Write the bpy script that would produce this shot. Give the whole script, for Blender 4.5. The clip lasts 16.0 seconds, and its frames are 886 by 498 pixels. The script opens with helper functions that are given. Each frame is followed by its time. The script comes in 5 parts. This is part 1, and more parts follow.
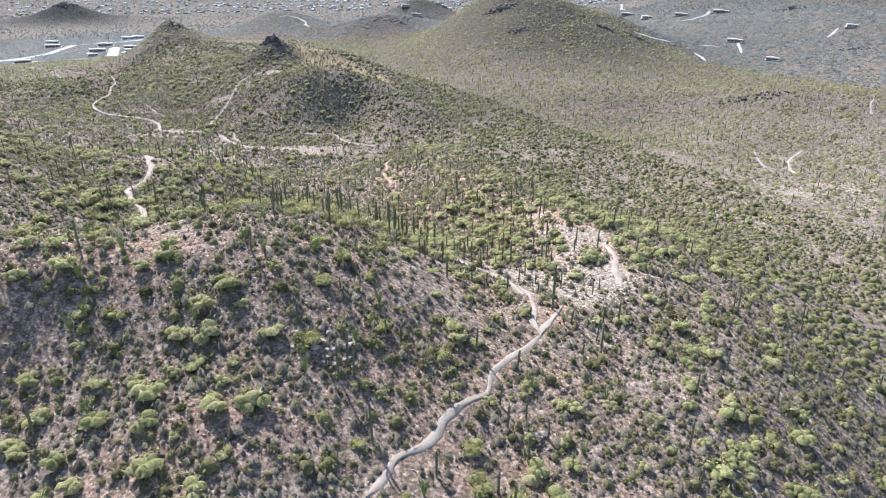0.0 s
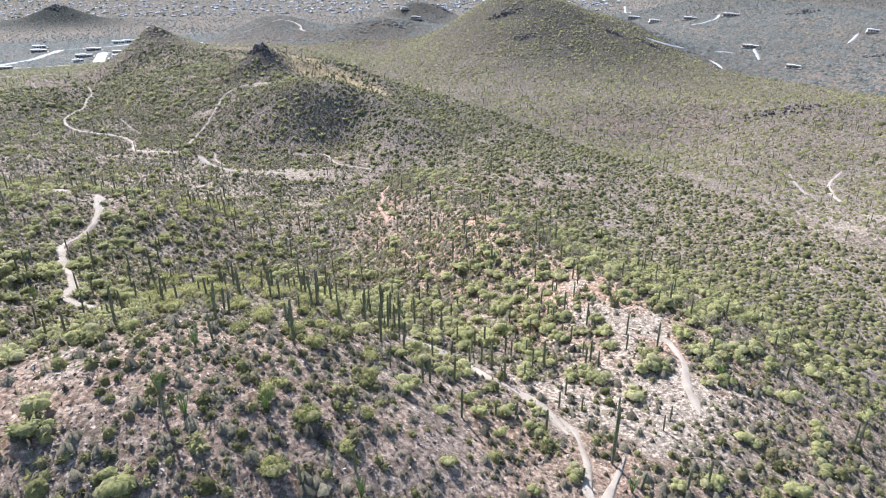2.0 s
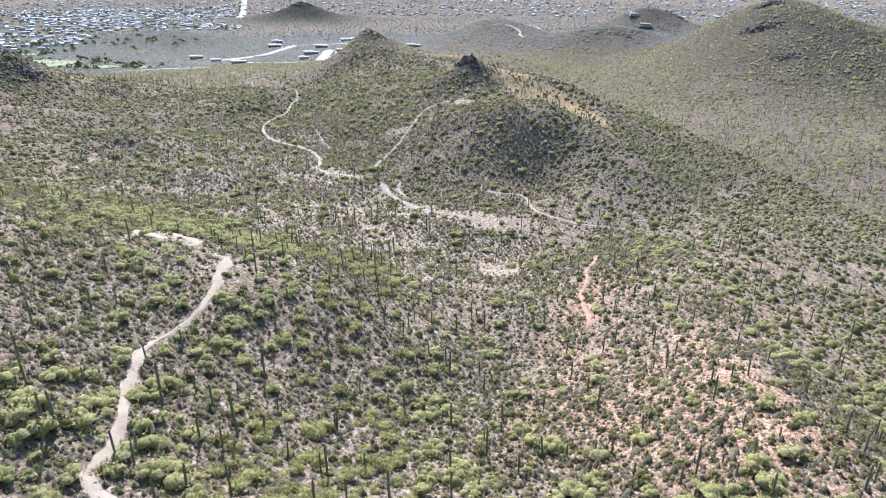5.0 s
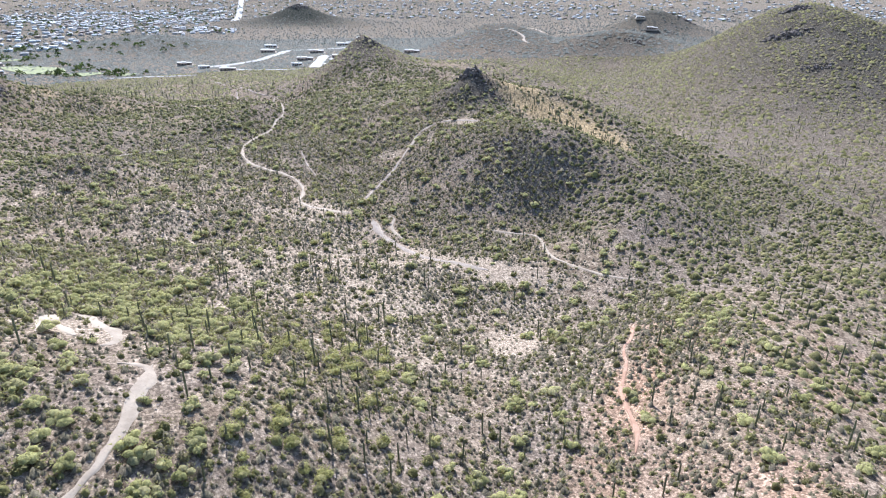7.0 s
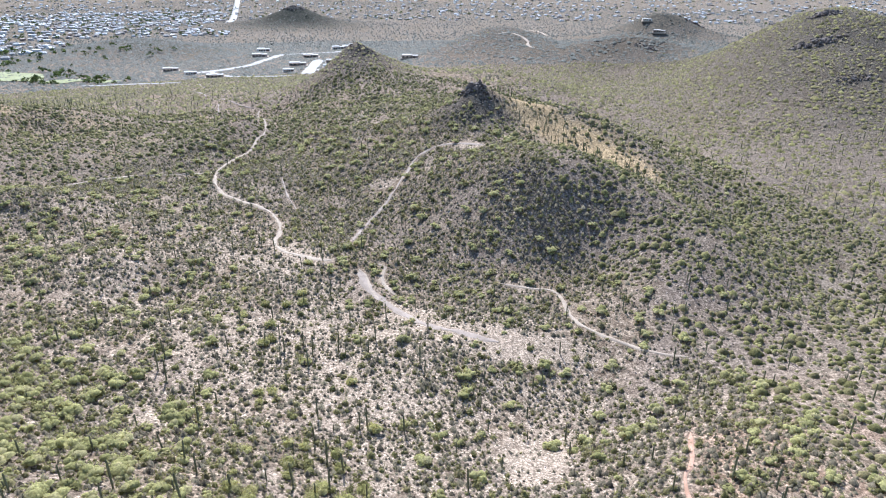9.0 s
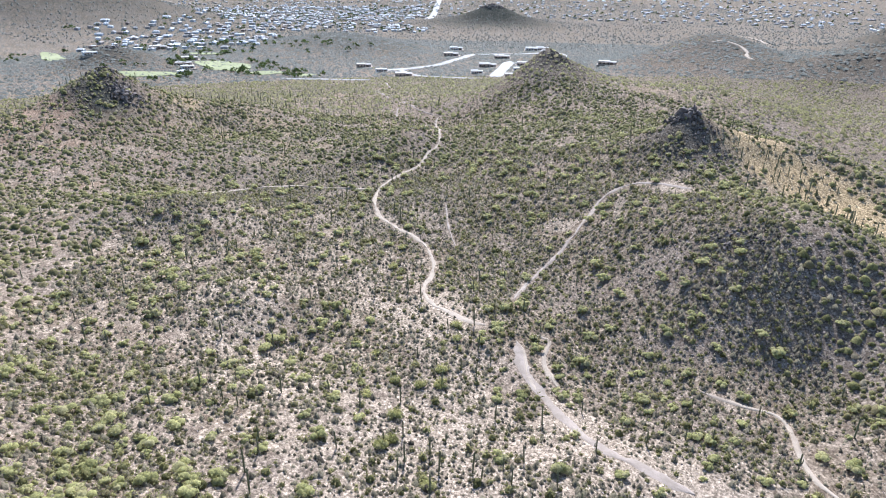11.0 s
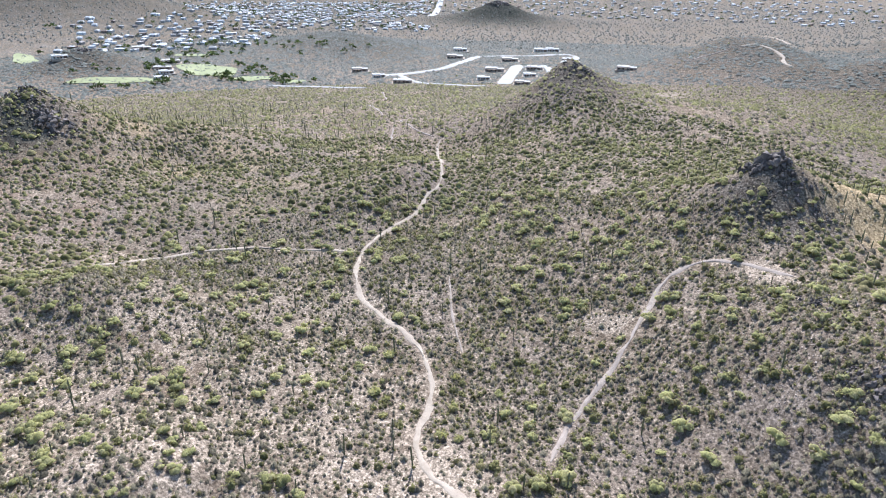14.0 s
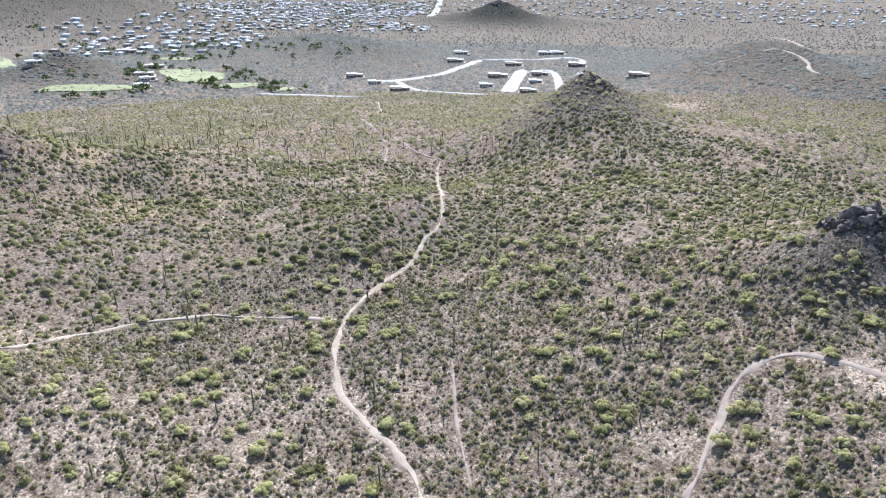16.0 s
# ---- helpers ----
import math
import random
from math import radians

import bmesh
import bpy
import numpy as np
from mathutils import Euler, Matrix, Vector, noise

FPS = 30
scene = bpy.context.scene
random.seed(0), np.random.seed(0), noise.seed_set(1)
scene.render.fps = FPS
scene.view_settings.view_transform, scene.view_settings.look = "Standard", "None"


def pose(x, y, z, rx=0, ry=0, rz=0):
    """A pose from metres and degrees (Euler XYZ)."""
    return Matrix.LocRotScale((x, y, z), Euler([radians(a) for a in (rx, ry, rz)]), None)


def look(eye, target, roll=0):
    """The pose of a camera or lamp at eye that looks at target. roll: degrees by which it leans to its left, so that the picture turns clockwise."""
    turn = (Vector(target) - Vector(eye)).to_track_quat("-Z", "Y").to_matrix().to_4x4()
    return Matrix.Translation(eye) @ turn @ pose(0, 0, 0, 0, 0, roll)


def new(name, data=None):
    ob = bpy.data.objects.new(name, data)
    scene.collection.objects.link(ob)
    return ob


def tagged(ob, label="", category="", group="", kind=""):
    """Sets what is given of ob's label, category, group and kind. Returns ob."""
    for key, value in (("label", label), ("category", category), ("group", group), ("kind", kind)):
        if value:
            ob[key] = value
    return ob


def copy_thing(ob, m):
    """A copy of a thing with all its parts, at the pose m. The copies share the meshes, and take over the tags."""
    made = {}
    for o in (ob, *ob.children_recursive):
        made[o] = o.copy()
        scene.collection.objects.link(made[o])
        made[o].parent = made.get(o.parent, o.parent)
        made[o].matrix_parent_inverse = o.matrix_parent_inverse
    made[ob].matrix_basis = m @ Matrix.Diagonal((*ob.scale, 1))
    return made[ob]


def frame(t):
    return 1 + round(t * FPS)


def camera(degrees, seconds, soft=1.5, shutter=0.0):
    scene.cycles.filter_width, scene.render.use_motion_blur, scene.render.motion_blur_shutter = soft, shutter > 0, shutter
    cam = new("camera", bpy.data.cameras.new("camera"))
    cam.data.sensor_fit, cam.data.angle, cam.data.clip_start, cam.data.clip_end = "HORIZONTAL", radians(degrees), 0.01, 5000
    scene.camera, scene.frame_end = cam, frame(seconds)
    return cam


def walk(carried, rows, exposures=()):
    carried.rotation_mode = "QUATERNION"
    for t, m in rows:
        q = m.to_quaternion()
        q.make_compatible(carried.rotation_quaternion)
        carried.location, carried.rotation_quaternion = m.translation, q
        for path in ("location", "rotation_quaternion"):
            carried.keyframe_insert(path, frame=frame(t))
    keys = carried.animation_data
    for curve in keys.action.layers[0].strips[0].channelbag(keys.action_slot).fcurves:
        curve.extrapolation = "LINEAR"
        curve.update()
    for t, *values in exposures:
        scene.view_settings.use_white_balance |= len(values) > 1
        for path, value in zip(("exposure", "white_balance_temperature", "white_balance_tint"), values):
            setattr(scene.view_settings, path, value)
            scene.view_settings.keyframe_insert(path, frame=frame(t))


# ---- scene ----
# ---------- camera and its walk ----------
cam = camera(67.3, 16.0, soft=1.12)
ROWS = [
    (0.0, 0.00, 0.00, 73.36, 65.40, -0.00, 0.83),
    (0.5, -0.62, 7.66, 73.35, 65.40, 0.01, 0.83),
    (1.0, -1.12, 16.07, 73.23, 65.43, 0.02, 0.83),
    (1.5, -1.55, 24.81, 73.21, 65.46, 0.01, 0.81),
    (2.0, -1.96, 33.82, 73.15, 65.50, 0.00, 0.79),
    (2.5, -2.27, 42.56, 73.16, 65.51, 0.04, 0.76),
    (2.7, -2.36, 46.08, 73.14, 65.52, 0.04, 0.77),
    (2.9, -2.46, 49.65, 73.10, 65.53, 0.05, 1.35),
    (3.0, -2.52, 51.45, 73.08, 65.54, 0.05, 2.83),
    (3.2, -2.70, 55.11, 73.04, 65.54, 0.04, 5.89),
    (3.3, -2.83, 56.97, 73.02, 65.55, 0.04, 7.30),
    (3.5, -3.22, 60.77, 72.98, 65.55, 0.03, 9.66),
    (3.7, -3.80, 64.69, 72.93, 65.56, 0.03, 11.97),
    (4.0, -5.01, 70.67, 72.86, 65.57, 0.02, 14.78),
    (4.2, -6.00, 74.65, 72.84, 65.57, 0.02, 16.53),
    (4.4, -7.11, 78.56, 72.82, 65.57, 0.03, 18.30),
    (4.5, -7.70, 80.49, 72.80, 65.57, 0.03, 18.80),
    (5.0, -10.88, 89.81, 72.65, 65.61, 0.03, 18.86),
    (5.2, -12.17, 93.46, 72.58, 65.63, 0.09, 18.89),
    (7.3, -25.54, 131.38, 72.11, 65.72, 0.03, 18.82),
    (7.5, -26.80, 134.97, 72.07, 65.71, 0.02, 18.82),
    (8.0, -29.92, 143.99, 71.96, 65.73, 0.01, 18.82),
    (8.5, -33.03, 153.09, 71.85, 65.75, 0.02, 18.81),
    (9.0, -36.33, 162.53, 71.69, 65.74, 0.01, 18.79),
    (9.5, -39.38, 171.93, 71.55, 65.75, 0.05, 18.81),
    (9.6, -40.05, 173.82, 71.51, 65.75, 0.04, 18.88),
    (9.8, -41.49, 177.59, 71.43, 65.75, 0.01, 21.34),
    (10.0, -43.09, 181.34, 71.33, 65.75, -0.01, 24.69),
    (10.1, -43.95, 183.19, 71.28, 65.77, 0.02, 26.34),
    (10.2, -44.84, 185.02, 71.23, 65.78, 0.05, 28.17),
    (10.5, -47.70, 190.40, 71.11, 65.71, 0.00, 31.60),
    (10.8, -50.78, 195.70, 71.00, 65.65, 0.00, 34.20),
    (11.2, -55.22, 202.52, 70.88, 65.58, -0.00, 35.00),
    (12.3, -68.07, 220.71, 70.56, 65.39, -0.04, 35.16),
    (12.5, -70.35, 223.97, 70.50, 65.34, -0.06, 35.15),
    (13.0, -75.94, 232.18, 70.34, 65.30, -0.07, 35.16),
    (13.5, -81.70, 240.51, 70.14, 65.25, -0.05, 35.17),
    (14.0, -87.39, 248.56, 69.99, 65.22, -0.05, 35.17),
    (14.5, -93.04, 256.61, 69.80, 65.21, -0.05, 35.19),
    (15.0, -98.78, 264.47, 69.58, 65.20, -0.04, 35.17),
    (15.5, -104.57, 272.37, 69.44, 65.18, -0.05, 35.16),
    (16.0, -110.36, 280.57, 69.29, 65.12, -0.06, 35.13),
]
walk(cam, [(t, pose(x, y, z, rx, ry, rz)) for t, x, y, z, rx, ry, rz in ROWS], [(0.0, 1.45, 5580, 10), (5.0, 1.44, 5580, 10), (8.5, 1.38, 5580, 10), (16.0, 1.40, 5620, 10)])

# ---------- world and sun ----------
SUN_AZIMUTH, SUN_ELEVATION = -32.0, 44.0      # degrees from +y towards +x, above the horizon
world = bpy.data.worlds.new("desert_sky")
scene.world = world
world.use_nodes = True
sky = world.node_tree.nodes.new("ShaderNodeTexSky")
sky.sky_type, sky.sun_disc = "NISHITA", False
sky.sun_elevation, sky.sun_rotation = radians(SUN_ELEVATION), radians(SUN_AZIMUTH)
background = world.node_tree.nodes["Background"]
background.inputs["Strength"].default_value = 0.12
world.node_tree.links.new(sky.outputs[0], background.inputs["Color"])
sun = new("sun", bpy.data.lights.new("sun", "SUN"))
sun.data.energy, sun.data.angle, sun.data.color = 4.6, radians(0.53), (1.0, 0.97, 0.925)
_a, _e = radians(SUN_AZIMUTH), radians(SUN_ELEVATION)
sun.matrix_world = look((0, 0, 300), (-math.sin(_a) * math.cos(_e), -math.cos(_a) * math.cos(_e), 300 - math.sin(_e)))


# ---------- materials ----------
def material(name, rough=0.9):
    m = bpy.data.materials.new(name)
    m.use_nodes = True
    b = m.node_tree.nodes["Principled BSDF"]
    b.inputs["Roughness"].default_value = rough
    b.inputs["Specular IOR Level"].default_value = 0.2
    return m, m.node_tree.nodes, m.node_tree.links, b


def socket(links, node_in, value):
    if isinstance(value, bpy.types.NodeSocket):
        links.new(value, node_in)
    elif isinstance(value, (tuple, list)):
        node_in.default_value = (*value, 1.0)[:4]
    else:
        node_in.default_value = value


def mixed(nodes, links, fac, a, b, mode="MIX"):
    n = nodes.new("ShaderNodeMix")
    n.data_type, n.blend_type = "RGBA", mode
    socket(links, n.inputs[0], fac), socket(links, n.inputs[6], a), socket(links, n.inputs[7], b)
    return n.outputs[2]


def ramp(nodes, links, fac, lo, hi, a=0.0, b=1.0):
    n = nodes.new("ShaderNodeMapRange")
    n.interpolation_type = "SMOOTHSTEP"
    links.new(fac, n.inputs[0])
    for i, v in enumerate((lo, hi, a, b)):
        n.inputs[1 + i].default_value = v
    return n.outputs[0]


def noise_tex(nodes, links, coord, scale, detail=4.0, rough=0.6):
    n = nodes.new("ShaderNodeTexNoise")
    links.new(coord, n.inputs["Vector"])
    n.inputs["Scale"].default_value, n.inputs["Detail"].default_value, n.inputs["Roughness"].default_value = scale, detail, rough
    return n.outputs["Fac"]


def attribute(nodes, name):
    n = nodes.new("ShaderNodeAttribute")
    n.attribute_name = name
    return n.outputs["Fac"]


def bump(nodes, links, bsdf, height, distance, strength=1.0):
    n = nodes.new("ShaderNodeBump")
    links.new(height, n.inputs["Height"])
    n.inputs["Distance"].default_value, n.inputs["Strength"].default_value = distance, strength
    links.new(n.outputs[0], bsdf.inputs["Normal"])


def ground_material():
    m, n, l, b = material("desert_gravel", 1.0)
    b.inputs["Specular IOR Level"].default_value = 0.0
    co = n.new("ShaderNodeNewGeometry").outputs["Position"]
    fine, mid, wide = noise_tex(n, l, co, 2.6, 6, 0.7), noise_tex(n, l, co, 0.42, 5, 0.65), noise_tex(n, l, co, 0.045, 4, 0.55)
    cells = n.new("ShaderNodeTexVoronoi")
    l.new(co, cells.inputs["Vector"])
    cells.inputs["Scale"].default_value = 2.9
    pebble = cells.outputs["Color"]
    grey = n.new("ShaderNodeSeparateColor")
    l.new(pebble, grey.inputs[0])
    soil = mixed(n, l, ramp(n, l, mid, 0.35, 0.68), (0.155, 0.117, 0.086), (0.32, 0.253, 0.19))
    soil = mixed(n, l, ramp(n, l, wide, 0.38, 0.66, 0.0, 0.55), soil, (0.235, 0.19, 0.16))
    rock = mixed(n, l, ramp(n, l, grey.outputs[0], 0.2, 0.9), (0.09, 0.071, 0.06), (0.32, 0.255, 0.21))
    stony = n.new("ShaderNodeMath")
    stony.operation = "ADD"
    l.new(attribute(n, "rock"), stony.inputs[0]), l.new(ramp(n, l, fine, 0.4, 0.7, -0.35, 0.35), stony.inputs[1])
    colour = mixed(n, l, ramp(n, l, stony.outputs[0], 0.2, 0.8, 0.0, 0.9), soil, rock)
    red = mixed(n, l, ramp(n, l, fine, 0.35, 0.7), (0.275, 0.175, 0.12), (0.385, 0.265, 0.192))
    colour = mixed(n, l, attribute(n, "red"), colour, red)
    grass = mixed(n, l, ramp(n, l, fine, 0.35, 0.7), (0.28, 0.205, 0.115), (0.43, 0.33, 0.205))
    colour = mixed(n, l, attribute(n, "straw"), colour, grass)
    pale = mixed(n, l, ramp(n, l, fine, 0.3, 0.75), (0.265, 0.208, 0.157), (0.385, 0.312, 0.245))
    patchy = n.new("ShaderNodeMath")
    patchy.operation = "MULTIPLY_ADD"
    l.new(attribute(n, "bare"), patchy.inputs[0])
    patchy.inputs[1].default_value = 1.3
    l.new(ramp(n, l, mid, 0.3, 0.7, -0.55, 0.35), patchy.inputs[2])
    colour = mixed(n, l, ramp(n, l, patchy.outputs[0], 0.1, 0.9), colour, pale)
    dots = n.new("ShaderNodeTexVoronoi")
    l.new(co, dots.inputs["Vector"])
    dots.inputs["Scale"].default_value = 0.3
    bushy = n.new("ShaderNodeMath")
    bushy.operation = "MULTIPLY"
    l.new(attribute(n, "cover"), bushy.inputs[0]), l.new(ramp(n, l, dots.outputs["Distance"], 0.28, 0.6, 1.0, 0.12), bushy.inputs[1])
    # far scrub cover, its colour greyed and blued to stand in for haze
    hazy_scrub_colour = mixed(n, l, ramp(n, l, wide, 0.35, 0.65), (0.085, 0.093, 0.083), (0.14, 0.146, 0.134))
    colour = mixed(n, l, bushy.outputs[0], colour, hazy_scrub_colour)
    # dark scrub and scree tone, deepened to hold shade of the hill flanks
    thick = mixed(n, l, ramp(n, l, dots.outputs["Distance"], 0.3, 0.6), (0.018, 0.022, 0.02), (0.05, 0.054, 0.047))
    colour = mixed(n, l, attribute(n, "thicket_shade"), colour, thick)
    speck = mixed(n, l, ramp(n, l, fine, 0.36, 0.62), (0.5, 0.48, 0.48), (1.2, 1.18, 1.16))
    colour = mixed(n, l, 0.7, colour, speck, "MULTIPLY")
    pebbles = mixed(n, l, ramp(n, l, grey.outputs[1], 0.1, 0.95), (0.62, 0.61, 0.6), (1.42, 1.4, 1.38))
    colour = mixed(n, l, 0.6, colour, pebbles, "MULTIPLY")
    litter = mixed(n, l, ramp(n, l, noise_tex(n, l, co, 1.5, 4, 0.7), 0.43, 0.6), (0.55, 0.54, 0.52), (1.16, 1.15, 1.13))
    colour = mixed(n, l, 0.9, colour, litter, "MULTIPLY")
    l.new(colour, b.inputs["Base Color"])
    bump(n, l, b, fine, 0.3, 0.7)
    return m


def dirt_material(name, dark, light, scale=1.6):
    m, n, l, b = material(name, 0.95)
    co = n.new("ShaderNodeNewGeometry").outputs["Position"]
    fine, mid = noise_tex(n, l, co, scale * 2, 5, 0.7), noise_tex(n, l, co, scale * 0.2, 4)
    colour = mixed(n, l, ramp(n, l, mid, 0.3, 0.7), dark, light)
    colour = mixed(n, l, ramp(n, l, fine, 0.5, 0.75, 0.0, 0.5), colour, tuple(v * 0.62 for v in dark))
    l.new(colour, b.inputs["Base Color"])
    bump(n, l, b, fine, 0.12, 0.7)
    return m


def leaf_material(name, dark, light, dry, by_object=False, through_light=0.5):
    """Leaves: diffuse with light through them, toned plant by plant and leaf by leaf."""
    m, n, l, b = material(name, 0.7)
    b.inputs["Specular IOR Level"].default_value = 0.03
    geo = n.new("ShaderNodeNewGeometry")
    tone = n.new("ShaderNodeObjectInfo").outputs["Random"] if by_object else attribute(n, "tone")
    colour = mixed(n, l, tone, dark, light)
    colour = mixed(n, l, ramp(n, l, geo.outputs["Random Per Island"], 0.5, 1.0, 0.0, 0.6), colour, dry)
    sprays = noise_tex(n, l, geo.outputs["Position"], 3.4, 5, 0.75)
    colour = mixed(n, l, 1.0, colour, mixed(n, l, ramp(n, l, sprays, 0.36, 0.64), (0.68, 0.68, 0.65), (1.28, 1.26, 1.2)), "MULTIPLY")
    l.new(colour, b.inputs["Base Color"])
    bump(n, l, b, sprays, 0.35, 0.6)
    t = n.new("ShaderNodeBsdfTranslucent")
    l.new(colour, t.inputs["Color"])
    s = n.new("ShaderNodeMixShader")
    s.inputs[0].default_value = through_light
    l.new(b.outputs[0], s.inputs[1]), l.new(t.outputs[0], s.inputs[2])
    l.new(s.outputs[0], n["Material Output"].inputs["Surface"])
    return m


def plain_material(name, a, b2, scale=3.0, rough=0.9, island=False):
    m, n, l, b = material(name, rough)
    geo = n.new("ShaderNodeNewGeometry")
    fac = noise_tex(n, l, geo.outputs["Position"], scale, 5, 0.65)
    colour = mixed(n, l, ramp(n, l, fac, 0.32, 0.7), a, b2)
    if island:
        pick = n.new("ShaderNodeObjectInfo").outputs["Random"] if island == "object" else geo.outputs["Random Per Island"]
        shade = mixed(n, l, pick, (0.45, 0.45, 0.45), (1.5, 1.45, 1.4))
        colour = mixed(n, l, 1.0, colour, shade, "MULTIPLY")
    l.new(colour, b.inputs["Base Color"])
    bump(n, l, b, fac, 0.1, 0.6)
    return m


def toned_material(name, stops, rough=0.85):
    """Colour by the tone that each house or stone of a joined mesh carries."""
    m, n, l, b = material(name, rough)
    r = n.new("ShaderNodeValToRGB")
    r.color_ramp.interpolation = "CONSTANT"
    while len(r.color_ramp.elements) < len(stops):
        r.color_ramp.elements.new(1.0)
    for e, (p, c) in zip(r.color_ramp.elements, stops):
        e.position, e.color = p, (*c, 1.0)
    l.new(attribute(n, "tone"), r.inputs[0])
    co = n.new("ShaderNodeNewGeometry").outputs["Position"]
    stain = mixed(n, l, ramp(n, l, noise_tex(n, l, co, 0.5, 5), 0.3, 0.7), (0.8, 0.79, 0.78), (1.05, 1.05, 1.05))
    l.new(mixed(n, l, 1.0, r.outputs[0], stain, "MULTIPLY"), b.inputs["Base Color"])
    return m


GROUND = ground_material()
TRAIL = dirt_material("trail_dirt", (0.235, 0.184, 0.138), (0.32, 0.258, 0.198))
FAINT_TRAIL = dirt_material("faint_trail_dirt", (0.19, 0.15, 0.12), (0.27, 0.217, 0.178))
RED_TRAIL = dirt_material("red_trail_dirt", (0.25, 0.145, 0.096), (0.34, 0.21, 0.148))
ROAD = dirt_material("pale_road", (0.24, 0.225, 0.205), (0.32, 0.30, 0.28), 0.3)
LAWN = dirt_material("lawn_grass", (0.17, 0.178, 0.082), (0.225, 0.225, 0.115), 0.15)
PALO = leaf_material("palo_verde_leaf", (0.26, 0.25, 0.105), (0.43, 0.40, 0.18), (0.41, 0.355, 0.21), False, 0.5)
PALO_OBJECT = leaf_material("palo_verde_leaf_single", (0.245, 0.235, 0.09), (0.42, 0.39, 0.16), (0.40, 0.345, 0.19), True, 0.5)
CREOSOTE = leaf_material("creosote_leaf", (0.09, 0.085, 0.036), (0.29, 0.265, 0.115), (0.26, 0.21, 0.125), False, 0.4)
BURSAGE = leaf_material("bursage_leaf", (0.06, 0.05, 0.038), (0.24, 0.205, 0.14), (0.20, 0.165, 0.12), False, 0.25)
# leaves of the far scrub, with distance haze mixed into the colour
HAZY_SCRUB = leaf_material("hazy_scrub_leaf", (0.063, 0.067, 0.059), (0.146, 0.146, 0.132), (0.13, 0.12, 0.108), False, 0.2)
TREE = leaf_material("town_tree_leaf", (0.03, 0.045, 0.015), (0.075, 0.10, 0.035), (0.07, 0.07, 0.03))
BARK = plain_material("palo_verde_bark", (0.10, 0.11, 0.045), (0.17, 0.16, 0.08), 6)
CACTUS = plain_material("saguaro_skin", (0.085, 0.085, 0.043), (0.165, 0.158, 0.088), 2.2, 0.75)
OCOTILLO = plain_material("ocotillo_stalk", (0.13, 0.17, 0.045), (0.22, 0.27, 0.08), 2.0, 0.8)
ROCK = plain_material("volcanic_rock", (0.12, 0.097, 0.083), (0.34, 0.28, 0.24), 0.8, 0.9, True)
DARK_ROCK = plain_material("dark_crag_rock", (0.05, 0.041, 0.038), (0.19, 0.155, 0.135), 0.5, 0.9, "object")
TALUS = plain_material("dark_talus", (0.085, 0.068, 0.058), (0.22, 0.18, 0.15), 0.5, 0.9, True)
STUCCO = plain_material("tan_stucco", (0.30, 0.235, 0.18), (0.38, 0.30, 0.24), 1.0, 0.9)
STUCCO_PALE = plain_material("white_stucco", (0.50, 0.47, 0.42), (0.60, 0.57, 0.52), 1.0, 0.9)
ROOFING = plain_material("pale_roof_coating", (0.27, 0.25, 0.23), (0.37, 0.35, 0.33), 0.6, 0.85)
TIMBER = plain_material("brown_painted_timber", (0.10, 0.07, 0.05), (0.17, 0.12, 0.085), 2.0, 0.7)
GLASS, _n, _l, _b = material("window_glass", 0.08)
_b.inputs["Base Color"].default_value = (0.03, 0.04, 0.05, 1)
_b.inputs["Specular IOR Level"].default_value = 0.6
TOWN = toned_material("town_walls_and_roofs", [(0.0, (0.46, 0.455, 0.45)), (0.3, (0.32, 0.30, 0.28)), (0.52, (0.22, 0.195, 0.18)), (0.74, (0.54, 0.535, 0.535)), (0.93, (0.18, 0.135, 0.11))])


# ---------- the shape of the land ----------
def lattice(x, y, size, seed):
    """Smooth value noise, -1 to 1."""
    table = np.random.RandomState(seed).uniform(-1, 1, (256, 256))
    u, v = x / size + 1000.37, y / size + 1000.71
    i, j = np.floor(u).astype(int), np.floor(v).astype(int)
    f, g = u - i, v - j
    f, g = f * f * (3 - 2 * f), g * g * (3 - 2 * g)
    i0, j0, i1, j1 = i % 256, j % 256, (i + 1) % 256, (j + 1) % 256
    return (table[i0, j0] * (1 - f) + table[i1, j0] * f) * (1 - g) + (table[i0, j1] * (1 - f) + table[i1, j1] * f) * g


def hill(x, y, height, along, across, turn, power):
    return x, y, height, along, across, radians(turn), power


KNOLLS = [
    hill(-27.6, 99.3, 24.8, 27.9, 42.2, 2, 2.31),  # stony knoll under the start
    hill(19.7, 75.9, 16.4, 41.4, 116.6, -29, 2.72),  # its spur with the trail
    hill(-67.0, 73.1, 15.2, 29.1, 15.2, 21, 2.03),  # its western crest
    hill(-123.4, 111.3, 51.6, 79.9, 143.7, 30, 1.83),  # knoll with the crest trail
    hill(-80.6, 193.0, 9.3, 29.4, 24.5, -51, 2.31),  # its far shoulder
    hill(14.0, 174.1, 22.6, 37.7, 122.8, 18, 1.38),  # red earth ridge
    hill(-230.3, 305.6, 6.2, 15.1, 32.2, -42, 2.02),  # low rib
    hill(-164.9, 243.0, -5.7, 53.7, 23.1, -27, 1.96),  # hollow
    hill(-260.4, 332.1, -2.3, 22.8, 16.7, -6, 2.03),  # hollow
]
